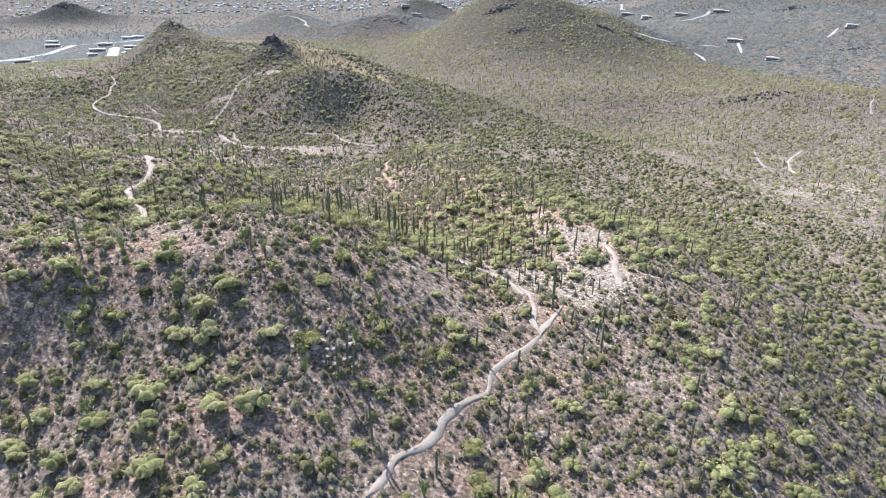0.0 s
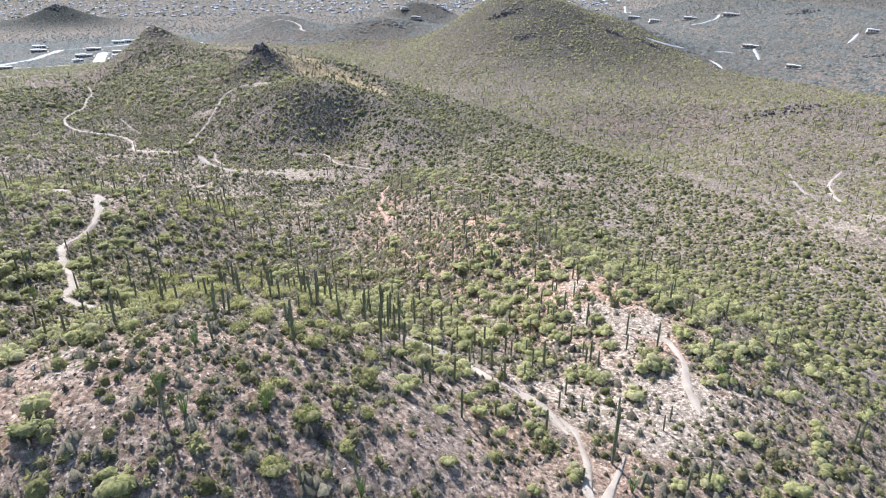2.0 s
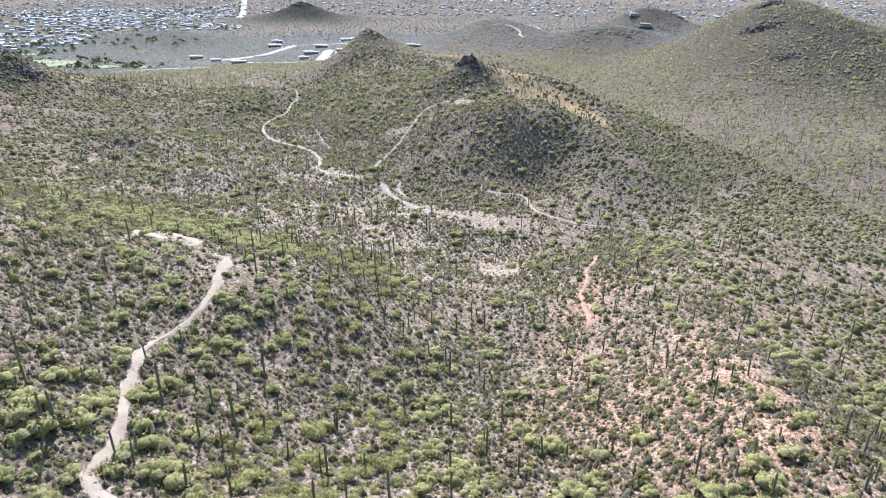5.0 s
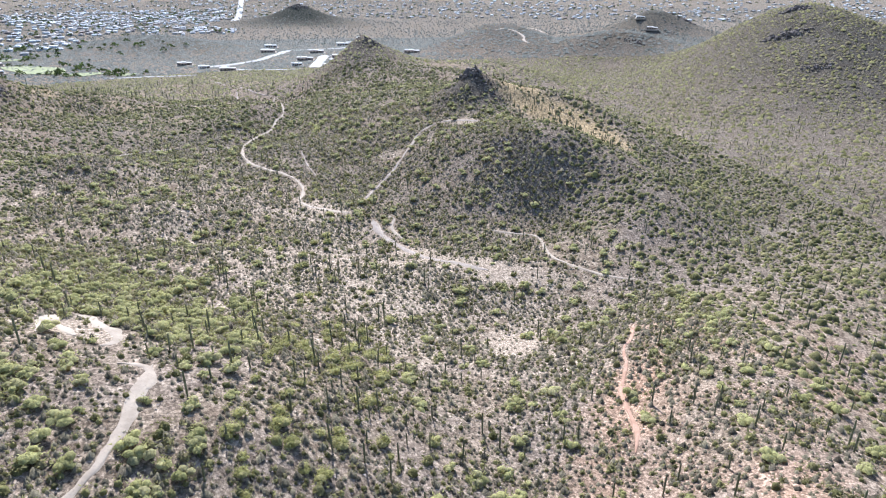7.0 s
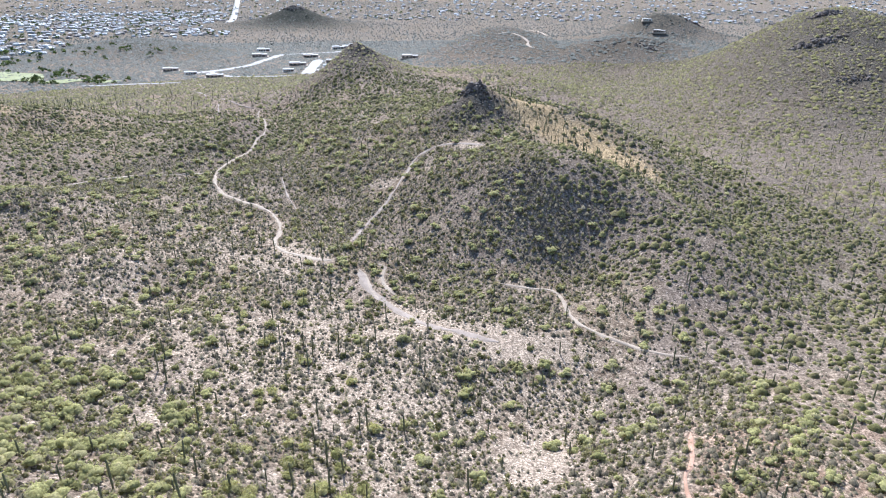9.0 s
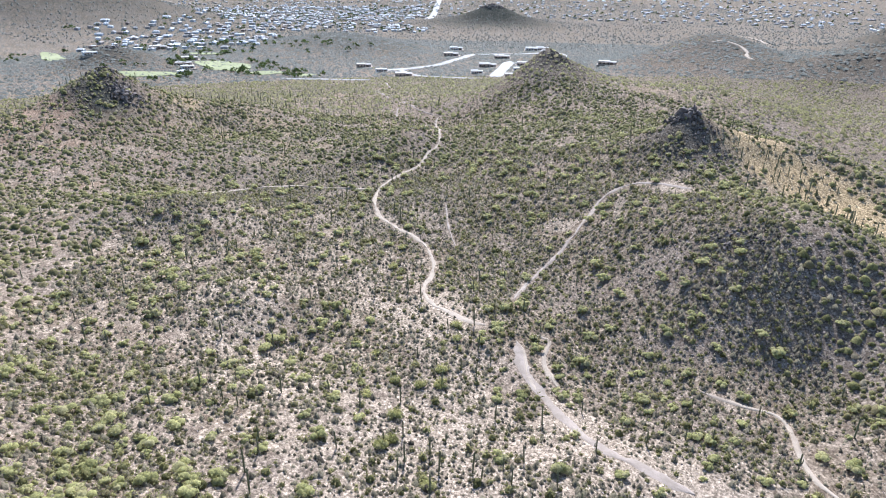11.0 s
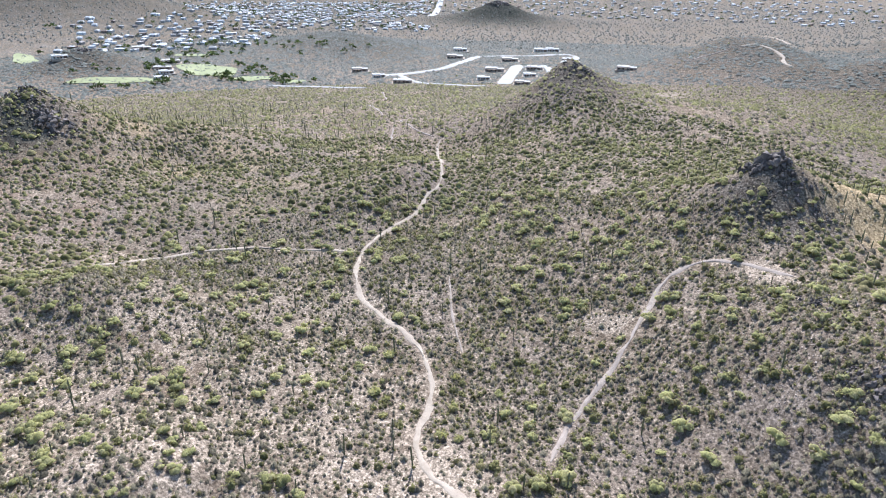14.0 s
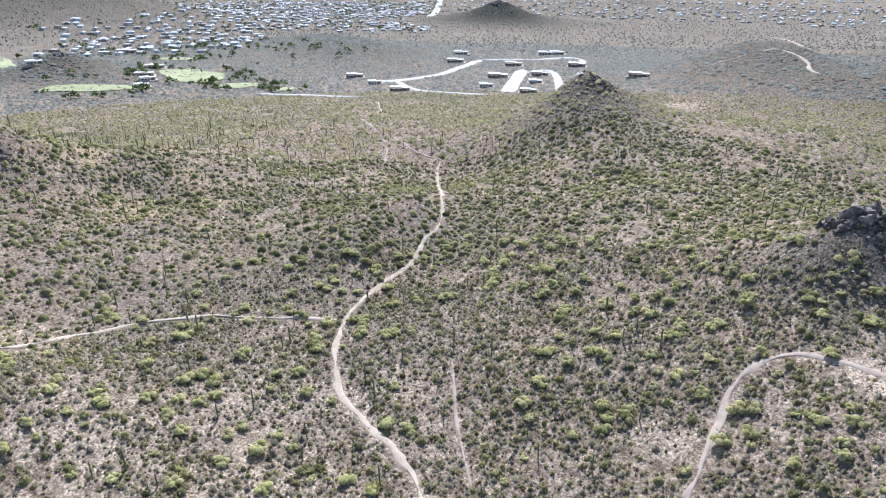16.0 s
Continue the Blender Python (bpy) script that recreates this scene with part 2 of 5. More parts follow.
MAIN_HILLS = [
    hill(-113.5, 435.7, 20.9, 85.7, 65.7, -15, 1.90),  # main hill
    hill(-248.6, 493.1, -12.2, 31.4, 34.3, -0, 1.91),  # saddle before the cone
    hill(-233.1, 424.5, 6.3, 14.2, 26.6, 6, 1.94),  # rib beside the trail
    hill(-316.9, 468.6, -7.4, 45.8, 42.2, -2, 1.91),  # western swell
    hill(-136.7, 571.5, 23.7, 66.6, 88.3, 11, 1.85),  # saddle behind the crag
    hill(-110.3, 427.6, 16.2, 20.9, 16.7, 6, 1.18),  # crag of the main hill
    hill(-61.3, 365.0, 20.8, 51.9, 31.5, -21, 2.13),  # its eastern face
    hill(-60.4, 440.3, 10.8, 47.5, 16.4, -34, 1.81),  # ridge behind the crag
    hill(-226.3, 549.6, 27.8, 29.7, 38.3, -3, 1.16),  # cone
    hill(-210.6, 535.7, 10.6, 55.5, 76.3, 4, 1.80),  # skirt of the cone
    hill(-341.1, 344.4, 34.9, 90.3, 233.1, -7, 1.06),  # rocky hill in the west
    hill(193.3, 411.4, 10.5, 128.1, 38.9, -14, 1.74),  # eastern mound
]
SWELLS = [      # low ribs and shoulders
    hill(-90.0, 437.0, 3.0, 17.0, 9.0, 12, 2.00),  # grassy ridge east of the crag
    hill(1.7, 164.7, 3.7, 11.6, 13.4, 34, 2.06),
    hill(-174.0, 285.8, 3.3, 14.1, 13.6, -5, 2.02),
    hill(36.8, 304.6, 4.4, 31.8, 32.5, 1, 2.02),
    hill(-63.2, 152.0, 2.1, 13.5, 14.4, 3, 2.01),
    hill(-119.9, 317.8, 3.4, 21.1, 22.3, -4, 1.97),
    hill(-188.5, 318.3, 2.7, 13.7, 14.2, 0, 2.01),
    hill(-84.7, 277.7, 1.7, 14.1, 13.8, -1, 2.00),
    hill(11.8, 269.1, 1.7, 21.2, 23.6, -8, 2.00),
    hill(-152.7, 386.6, 1.7, 22.8, 20.1, 0, 2.00),
]
HOLLOWS = [     # gullies and dips
    hill(-39.0, 84.8, -2.9, 21.1, 23.3, -5, 2.00),
    hill(-18.2, 208.0, -4.2, 17.4, 22.9, -44, 2.06),
    hill(-151.0, 279.6, -4.2, 13.8, 15.1, -2, 1.99),
    hill(-42.6, 273.2, -6.9, 22.0, 28.3, -31, 2.02),
    hill(-306.5, 388.9, -7.7, 20.7, 23.5, -9, 1.99),
    hill(-53.0, 342.4, -10.9, 18.1, 25.1, -1, 2.04),
    hill(116.4, 385.4, -9.7, 47.5, 36.3, 46, 2.02),
    hill(-199.9, 411.6, -3.4, 22.7, 23.1, -2, 2.00),
    hill(14.6, 352.5, -2.3, 21.0, 21.7, -1, 2.00),
    hill(-24.4, 237.4, -2.7, 13.8, 14.1, 3, 2.01),
    hill(166.7, 313.4, -5.4, 28.8, 32.7, 0, 2.01),
    hill(-13.6, 304.5, -2.3, 22.6, 21.8, -0, 2.00),
    hill(-95.1, 317.3, -2.8, 21.5, 20.5, 0, 2.01),
    hill(-149.0, 412.0, -1.7, 21.5, 21.9, -0, 2.00),
]
FAR_HILLS = [
    hill(-349.9, 359.7, 15.9, 22.1, 19.7, 0, 1.29),  # craggy top of the western hill
    hill(-328.0, 352.4, -2.8, 12.0, 10.0, 0, 1.31),  # crag below it
    hill(56.0, 671.6, 61.7, 81.2, 133.0, -0, 1.90),  # big hill
    hill(58.8, 728.0, 4.0, 49.0, 49.0, -0, 1.40),  # its summit
    hill(156.8, 651.0, 21.0, 58.8, 77.0, -0, 1.70),  # its shoulder
    hill(-81.3, 828.9, 37.6, 81.2, 63.0, 0, 1.60),  # rounded hill
    hill(-705.0, 567.0, 26.0, 47.0, 47.0, 0, 1.15),  # small western cone
    hill(-220.1, 903.5, 36.3, 73.2, 91.0, -6, 1.63),  # hill with the bare cut
    hill(490.4, 768.2, 34.4, 218.3, 224.0, 1, 1.72),  # eastern slopes
    hill(-690.5, 892.6, 21.1, 124.1, 77.7, -27, 1.80),  # low hill before the town
    hill(-828, 1490, 34, 52, 46, 10, 1.25),  # butte on the plain
    hill(-835, 1490, 11, 140, 110, 10, 1.6),  # its skirt
    hill(-66, 1300, 44, 75, 60, 0, 1.6),  # hill with the dome house
    hill(-1420, 860, 95, 260, 220, 20, 1.6),  # long western slope
    hill(520, 1160, 60, 260, 160, 20, 1.7),  # north-eastern foothills
]


def land(x, y):
    """The height of the ground."""
    s = (y - 308) * 0.83 - (x + 84) * 0.55
    z = -14.80 + 0.0009 * (x + 70) + -0.0382 * 112 * np.logaddexp(0, s / 112) + -0.0150 * (y - 308)
    z = -86.8 + 11.2 * np.logaddexp(0, (z + 86.8) / 11.2)
    rise = np.zeros_like(z)
    for cx, cy, h, rx, ry, a, p in KNOLLS + MAIN_HILLS + SWELLS + HOLLOWS + FAR_HILLS:
        u = ((x - cx) * math.cos(a) + (y - cy) * math.sin(a)) / rx
        v = ((y - cy) * math.cos(a) - (x - cx) * math.sin(a)) / ry
        rise += h * np.exp(-(u * u + v * v + 1e-4) ** (p / 2))
    rough = np.clip(0.35 + np.abs(rise) / 30, 0.35, 1.2)
    near = np.clip(1.6 - np.hypot(x + 60, y - 200) / 700, 0.6, 1)
    z = z + rise + rough * (0.9 * lattice(x, y, 26, 1) + 0.42 * near * lattice(x, y, 9, 2)) + 0.14 * lattice(x, y, 4.1, 3)
    return z + np.clip((np.hypot(x + 100, y - 300) - 350) / 300, 0, 1) * rough * 2.2 * lattice(x, y, 62, 4)


def spot(x, y, cx, cy, r, r2=None, turn=0.0):
    a = radians(turn)
    u = ((x - cx) * math.cos(a) + (y - cy) * math.sin(a)) / r
    v = ((y - cy) * math.cos(a) - (x - cx) * math.sin(a)) / (r2 or r)
    return np.exp(-(u * u + v * v))


def ragged(x, y, v, seed, size=6.0):
    return np.clip(v * 1.5 + 0.35 * lattice(x, y, size, seed) * (v > 0.05) + 0.25 * lattice(x, y, size / 2.7, seed + 1) * (v > 0.05) - 0.12, 0, 1)


def bare_ground(x, y):
    v = spot(x, y, -72, 292, 19, 6, -4) + 0.8 * spot(x, y, -53, 294, 12, 5) + 0.7 * spot(x, y, -92, 298, 9, 4, -35)      # the wash
    v += 0.9 * spot(x, y, -104, 393, 9, 4.5, -15) + 0.7 * spot(x, y, -134, 372, 3, 3) + 0.6 * spot(x, y, -128, 371, 3.5, 3)      # the hill's shoulder
    v += 0.8 * spot(x, y, 19, 97, 5, 4) + 0.8 * spot(x, y, 27, 105, 3.5, 7) + 0.55 * spot(x, y, 25, 123, 8, 6) + 0.6 * spot(x, y, 11, 105, 9, 3, -35) + 0.4 * spot(x, y, 22, 139, 5, 5)
    v += 0.6 * spot(x, y, -40, 86, 5, 3) + 0.55 * spot(x, y, -50, 250, 5, 10) + 0.7 * spot(x, y, -112, 232, 4, 3) + 0.9 * spot(x, y, -114, 195, 5, 4) + 0.9 * spot(x, y, -106, 196, 6, 3)
    v += 0.8 * spot(x, y, -135, 317, 12, 5, -25) + 0.5 * spot(x, y, -140, 306, 10, 6) + 0.5 * spot(x, y, -179, 364, 8, 6) + 0.5 * spot(x, y, -208, 315, 8, 6) + 0.3 * spot(x, y, -52, 253, 6, 5)
    v += spot(x, y, -232, 728, 16, 10) + 0.5 * spot(x, y, 158, 312, 14, 10) + 0.4 * spot(x, y, 90, 232, 6, 4) + 0.3 * spot(x, y, 141, 243, 26, 14) + 0.6 * spot(x, y, 43, 289, 14, 3, 5)
    v += 0.5 * spot(x, y, 17, 360, 9, 14, -20) + 0.6 * spot(x, y, -18, 481, 5, 12) + 0.35 * spot(x, y, 92, 405, 14, 6) + 0.3 * spot(x, y, 120, 330, 24, 8, 10)
    return ragged(x, y, np.clip(v, 0, 1), 11)


def pale_ground(x, y):
    """Pale gravel: the bare patches and the light soil that shows between bushes in the valley."""
    v = 0.85 * spot(x, y, -88, 264, 56, 34, 8) + 0.45 * spot(x, y, -190, 280, 45, 14, -15) + 0.35 * spot(x, y, -175, 305, 60, 24, -10) + 0.45 * spot(x, y, -178, 342, 45, 18, -30) + 0.18 * spot(x, y, 5, 150, 40, 30) + 0.16 * spot(x, y, 150, 240, 90, 60) + 0.3 * spot(x, y, 20, 108, 26, 20)
    return np.clip(bare_ground(x, y) + ragged(x, y, np.clip(v, 0, 1), 13, 11.0) * 0.85, 0, 1)


def red_earth(x, y):
    v = 0.55 * spot(x, y, -23, 224, 7, 30) + 0.55 * spot(x, y, -19, 176, 11, 9) + 0.45 * spot(x, y, 3, 170, 12, 14) + 0.4 * spot(x, y, 12, 178, 18, 18) + 0.35 * spot(x, y, 4, 156, 22, 14) + 0.35 * spot(x, y, 22, 139, 14, 12) + 0.2 * spot(x, y, 8, 240, 34, 36)
    v += 0.35 * spot(x, y, -4, 186, 16, 26) + 0.25 * spot(x, y, 2, 208, 12, 16) + 0.4 * spot(x, y, 18, 132, 16, 14) + 0.4 * spot(x, y, 28, 118, 20, 22) + 0.3 * spot(x, y, -345, 320, 60, 40) + 0.4 * spot(x, y, -20, 72, 75, 36) + 0.22 * spot(x, y, 95, 405, 40, 14)
    return ragged(x, y, np.clip(v, 0, 1), 21)


def straw(x, y):
    v = spot(x, y, -84, 427, 22, 12, -12) + 0.9 * spot(x, y, -66, 420, 24, 11, -38) + 0.5 * spot(x, y, -46, 414, 14, 8, -45) + 0.25 * spot(x, y, -330, 390, 70, 40)
    return ragged(x, y, np.clip(v, 0, 1), 31, 9)


def rocky(x, y):
    v = 0.55 * spot(x, y, -28, 80, 60, 36) + 0.55 * spot(x, y, -62, 362, 66, 26, -14) + 0.5 * spot(x, y, -20, 322, 30, 18, -30) + 0.95 * spot(x, y, -109, 421, 17, 13, -15) + 0.8 * spot(x, y, -216, 536, 30, 30)
    v += 0.7 * spot(x, y, -332, 350, 18) + 0.4 * spot(x, y, -345, 355, 60) + 0.5 * spot(x, y, 46, 690, 90, 80) + 0.5 * spot(x, y, -823, 1490, 60, 50) + 0.4 * spot(x, y, -703, 566, 40) + 0.5 * spot(x, y, 218, 410, 60, 40) + 0.5 * spot(x, y, 70, 640, 190, 180) + 0.35 * spot(x, y, -80, 830, 100, 70) + 0.35 * spot(x, y, -215, 900, 100, 90) + 0.3 * spot(x, y, 450, 750, 200, 150) + 0.4 * spot(x, y, -66, 1300, 90, 80) + 0.5 * spot(x, y, -1420, 860, 260, 220) + 0.45 * spot(x, y, -240, 310, 40, 16, -20) + 0.35 * spot(x, y, -85, 155, 40, 20)
    return np.clip(v + 0.12 * lattice(x, y, 14, 41), 0, 1)


def hazy_far_cover(x, y):
    """Scrub on the far plain and hills, too small to stand as bushes of its own; its colour carries haze."""
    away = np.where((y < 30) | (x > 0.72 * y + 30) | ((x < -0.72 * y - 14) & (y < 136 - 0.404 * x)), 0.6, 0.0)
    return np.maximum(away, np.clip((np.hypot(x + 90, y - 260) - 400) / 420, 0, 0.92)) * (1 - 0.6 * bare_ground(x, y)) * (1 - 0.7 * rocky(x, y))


def thicket_shade(x, y):
    """Dark scrub and dark scree on the hills, with shade of their flanks painted in."""
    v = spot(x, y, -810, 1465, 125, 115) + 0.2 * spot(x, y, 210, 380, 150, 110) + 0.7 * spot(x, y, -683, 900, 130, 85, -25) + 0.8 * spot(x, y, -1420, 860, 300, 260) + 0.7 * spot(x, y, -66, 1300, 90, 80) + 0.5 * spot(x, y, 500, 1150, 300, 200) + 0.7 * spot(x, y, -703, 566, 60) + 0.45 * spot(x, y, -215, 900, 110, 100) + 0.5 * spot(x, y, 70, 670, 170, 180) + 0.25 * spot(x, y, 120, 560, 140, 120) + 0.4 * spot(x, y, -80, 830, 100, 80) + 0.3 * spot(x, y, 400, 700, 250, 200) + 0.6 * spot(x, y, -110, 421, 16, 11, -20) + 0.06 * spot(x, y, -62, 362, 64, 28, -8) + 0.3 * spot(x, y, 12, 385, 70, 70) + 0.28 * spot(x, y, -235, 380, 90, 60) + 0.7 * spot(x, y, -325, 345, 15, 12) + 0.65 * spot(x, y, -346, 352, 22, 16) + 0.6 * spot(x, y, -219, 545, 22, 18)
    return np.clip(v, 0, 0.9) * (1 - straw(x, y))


def stretched(lo, hi, step, far_lo, far_hi):
    core = list(np.arange(lo, hi + 0.1, step))
    s, a = step, lo
    while a > far_lo:
        s = min(s * 1.06, 28 if a > -2000 else 160)
        a -= s
        core.insert(0, a)
    s, a = step, hi
    while a < far_hi:
        s = min(s * 1.06, 28 if a < 2200 else 160)
        a += s
        core.append(a)
    return np.array(core)


def ground_sheet():
    xs, ys = stretched(-300, 110, 2.9, -4600, 4600), stretched(30, 470, 2.9, -1500, 4850)
    gx, gy = np.meshgrid(xs, ys)
    gz = land(gx, gy)
    nx, ny = len(xs), len(ys)
    idx = np.arange(nx * ny).reshape(ny, nx)
    quads = np.stack([idx[:-1, :-1], idx[:-1, 1:], idx[1:, 1:], idx[1:, :-1]], -1).reshape(-1, 4)
    mesh = bpy.data.meshes.new("ground")
    mesh.vertices.add(nx * ny)
    mesh.vertices.foreach_set("co", np.stack([gx, gy, gz], -1).astype(np.float32).ravel())
    mesh.loops.add(quads.size)
    mesh.loops.foreach_set("vertex_index", quads.astype(np.int32).ravel())
    mesh.polygons.add(len(quads))
    mesh.polygons.foreach_set("loop_start", np.arange(0, quads.size, 4, dtype=np.int32))
    mesh.update()
    mesh.polygons.foreach_set("use_smooth", np.ones(len(quads), bool))
    for name, f in (("bare", pale_ground), ("red", red_earth), ("straw", straw), ("rock", rocky), ("cover", hazy_far_cover), ("thicket_shade", thicket_shade)):
        mesh.attributes.new(name, "FLOAT", "POINT").data.foreach_set("value", f(gx, gy).astype(np.float32).ravel())
    mesh.materials.append(GROUND)
    tagged(new("ground", mesh), "stony desert ground of pinkish gravel, rolling hills and plain", "ground", kind="structure")
    return xs, ys, gz


XS, YS, GZ = ground_sheet()


def level(x, y):
    """The height of the ground sheet itself, between its points."""
    x, y = np.atleast_1d(np.asarray(x, float)), np.atleast_1d(np.asarray(y, float))
    i = np.clip(np.searchsorted(XS, x) - 1, 0, len(XS) - 2)
    j = np.clip(np.searchsorted(YS, y) - 1, 0, len(YS) - 2)
    f, g = (x - XS[i]) / (XS[i + 1] - XS[i]), (y - YS[j]) / (YS[j + 1] - YS[j])
    return (GZ[j, i] * (1 - f) + GZ[j, i + 1] * f) * (1 - g) + (GZ[j + 1, i] * (1 - f) + GZ[j + 1, i + 1] * f) * g


# ---------- helpers for meshes ----------
def triangles(name, verts, mat, tones=None, smooth=False):
    """A mesh of loose triangles, three points each."""
    v = np.asarray(verts, np.float32).reshape(-1, 3)
    mesh = bpy.data.meshes.new(name)
    mesh.vertices.add(len(v))
    mesh.vertices.foreach_set("co", v.ravel())
    mesh.loops.add(len(v))
    mesh.loops.foreach_set("vertex_index", np.arange(len(v), dtype=np.int32))
    mesh.polygons.add(len(v) // 3)
    mesh.polygons.foreach_set("loop_start", np.arange(0, len(v), 3, dtype=np.int32))
    mesh.update()
    if tones is not None:
        mesh.attributes.new("tone", "FLOAT", "POINT").data.foreach_set("value", np.asarray(tones, np.float32))
    mesh.materials.append(mat)
    return mesh


def indexed(name, v, faces, mat, tones=None, smooth=False):
    """A mesh of triangles that share points."""
    v, faces = np.asarray(v, np.float32).reshape(-1, 3), np.asarray(faces, np.int32).reshape(-1, 3)
    mesh = bpy.data.meshes.new(name)
    mesh.vertices.add(len(v))
    mesh.vertices.foreach_set("co", v.ravel())
    mesh.loops.add(faces.size)
    mesh.loops.foreach_set("vertex_index", faces.ravel())
    mesh.polygons.add(len(faces))
    mesh.polygons.foreach_set("loop_start", np.arange(0, faces.size, 3, dtype=np.int32))
    mesh.update()
    if smooth:
        mesh.polygons.foreach_set("use_smooth", np.ones(len(faces), bool))
    if tones is not None:
        mesh.attributes.new("tone", "FLOAT", "POINT").data.foreach_set("value", np.asarray(tones, np.float32))
    mesh.materials.append(mat)
    return mesh


def bm_mesh(name, bm, mat, smooth=False):
    mesh = bpy.data.meshes.new(name)
    bm.to_mesh(mesh)
    bm.free()
    for p in mesh.polygons:
        p.use_smooth = smooth
    mesh.materials.append(mat)
    return mesh


def part(name, mesh, parent, label="", at=None):
    ob = new(name, mesh)
    ob.parent = parent
    if at is not None:
        ob.matrix_basis = at
    if label:
        ob["label"] = label
    return ob


def spread(templates, places, sizes, seed):
    """Copies of the templates' triangles at the places: points (n, 3, 3) each, tones by plant."""
    rng = np.random.RandomState(seed)
    pick, turn, tone = rng.randint(0, len(templates), len(places)), rng.uniform(0, 6.283, len(places)), rng.beta(1.6, 1.6, len(places))
    out, tones = [], []
    for k, t in enumerate(templates):
        sel = np.where(pick == k)[0]
        if not len(sel):
            continue
        c, s = np.cos(turn[sel])[:, None], np.sin(turn[sel])[:, None]
        w, h = sizes[sel, 0][:, None], sizes[sel, 1][:, None]
        p = t.reshape(-1, 3)
        v = np.stack([(p[:, 0] * c - p[:, 1] * s) * w, (p[:, 0] * s + p[:, 1] * c) * w, p[:, 2] * h], -1) + places[sel][:, None, :]
        out.append(v.reshape(-1, 3))
        tones.append(np.repeat(tone[sel], len(p)))
    return np.concatenate(out), np.concatenate(tones)


# ---------- where plants stand ----------
FRONT = np.array([(0, 50), (-40, 130), (-85, 240), (-160, 345)], float)    # the nearest ground along the flight, in plan


def from_front(x, y):
    d = np.full(x.shape, 1e9)
    for (ax, ay), (bx, by) in zip(FRONT[:-1], FRONT[1:]):
        t = np.clip(((x - ax) * (bx - ax) + (y - ay) * (by - ay)) / ((bx - ax) ** 2 + (by - ay) ** 2), 0, 1)
        d = np.minimum(d, np.hypot(x - ax - t * (bx - ax), y - ay - t * (by - ay)))
    return d


def in_country(x, y):
    return (y > 38) & (x < 0.72 * y + 26) & ((y > 50 - 0.78 * x) | (y > 140 - 0.404 * x) | (x > -0.72 * y - 8))


def scattered(cell, keep, lo, hi, seed, box=(-900, 620, 38, 1250)):
    """Jittered points on a grid, kept with the chance keep(x, y), lo to hi metres from the front."""
    rng = np.random.RandomState(seed)
    gx, gy = np.meshgrid(np.arange(box[0], box[1], cell), np.arange(box[2], box[3], cell))
    x = (gx + rng.uniform(-0.55, 0.55, gx.shape) * cell).ravel()
    y = (gy + rng.uniform(-0.55, 0.55, gy.shape) * cell).ravel()
    d = from_front(x, y)
    ok = in_country(x, y) & (d >= lo) & (d < hi)
    x, y = x[ok], y[ok]
    ok = rng.uniform(0, 1, x.shape) < keep(x, y)
    x, y = x[ok], y[ok]
    ok = ~on_trail(x, y)
    x, y = x[ok], y[ok]
    return np.stack([x, y, level(x, y)], -1)


TRAILS = {}


def smooth_line(points, step):
    """A rounded line through the points, resampled."""
    p = np.array(points, float)
    p = np.concatenate([[2 * p[0] - p[1]], p, [2 * p[-1] - p[-2]]])
    out = []
    for i in range(1, len(p) - 2):
        n = max(2, int(np.hypot(*(p[i + 1] - p[i])) / step))
        for t in np.arange(n) / n:
            out.append(0.5 * ((2 * p[i]) + (p[i + 1] - p[i - 1]) * t + (2 * p[i - 1] - 5 * p[i] + 4 * p[i + 1] - p[i + 2]) * t * t + (3 * p[i] - p[i - 1] - 3 * p[i + 1] + p[i + 2]) * t ** 3))
    out.append(p[-2])
    return np.array(out)


def strip(name, points, width, mat, label, category, lift=0.14, step=0.9, clear=True, wobble=0.8):
    """A worn strip of ground that lies on the land, with ragged sides and a slightly sunk middle."""
    c = smooth_line(points, step)
    d = np.gradient(c, axis=0)
    d /= np.hypot(d[:, 0], d[:, 1])[:, None] + 1e-9
    side = np.stack([-d[:, 1], d[:, 0]], -1)
    s = np.arange(len(c)) * step
    off = len(TRAILS) * 37.0
    w1 = width / 2 * (1 + wobble * lattice(s, s * 0 + off, 4, 51) + wobble * 0.6 * lattice(s, s * 0 + off, 1.7, 52))
    w2 = width / 2 * (1 + wobble * lattice(s, s * 0 + off, 4, 53) + wobble * 0.6 * lattice(s, s * 0 + off, 1.7, 54))
    ends = np.clip(np.minimum(np.arange(len(c)), np.arange(len(c))[::-1]) / 3 + 0.25, 0, 1)
    rows = []
    for f in (-1.0, -0.6, 0.0, 0.6, 1.0):
        q = c + side * (np.where(f < 0, w1, w2) * f * ends)[:, None]
        rows.append(np.column_stack([q, level(q[:, 0], q[:, 1]) + lift * (1.0 if abs(f) < 1 else 0.1)]))
    v = np.stack(rows, 1)
    n = len(c)
    idx = np.arange(n * 5).reshape(n, 5)
    a, b, e, f = idx[:-1, :-1].ravel(), idx[:-1, 1:].ravel(), idx[1:, 1:].ravel(), idx[1:, :-1].ravel()
    faces = np.concatenate([np.stack([a, e, b], -1), np.stack([a, f, e], -1)])
    mesh = indexed(name, v, faces, mat, smooth=True)
    TRAILS[len(TRAILS)] = (c, width) if clear else (c[:0], 0)
    return tagged(new(name, mesh), label, category, kind="structure")


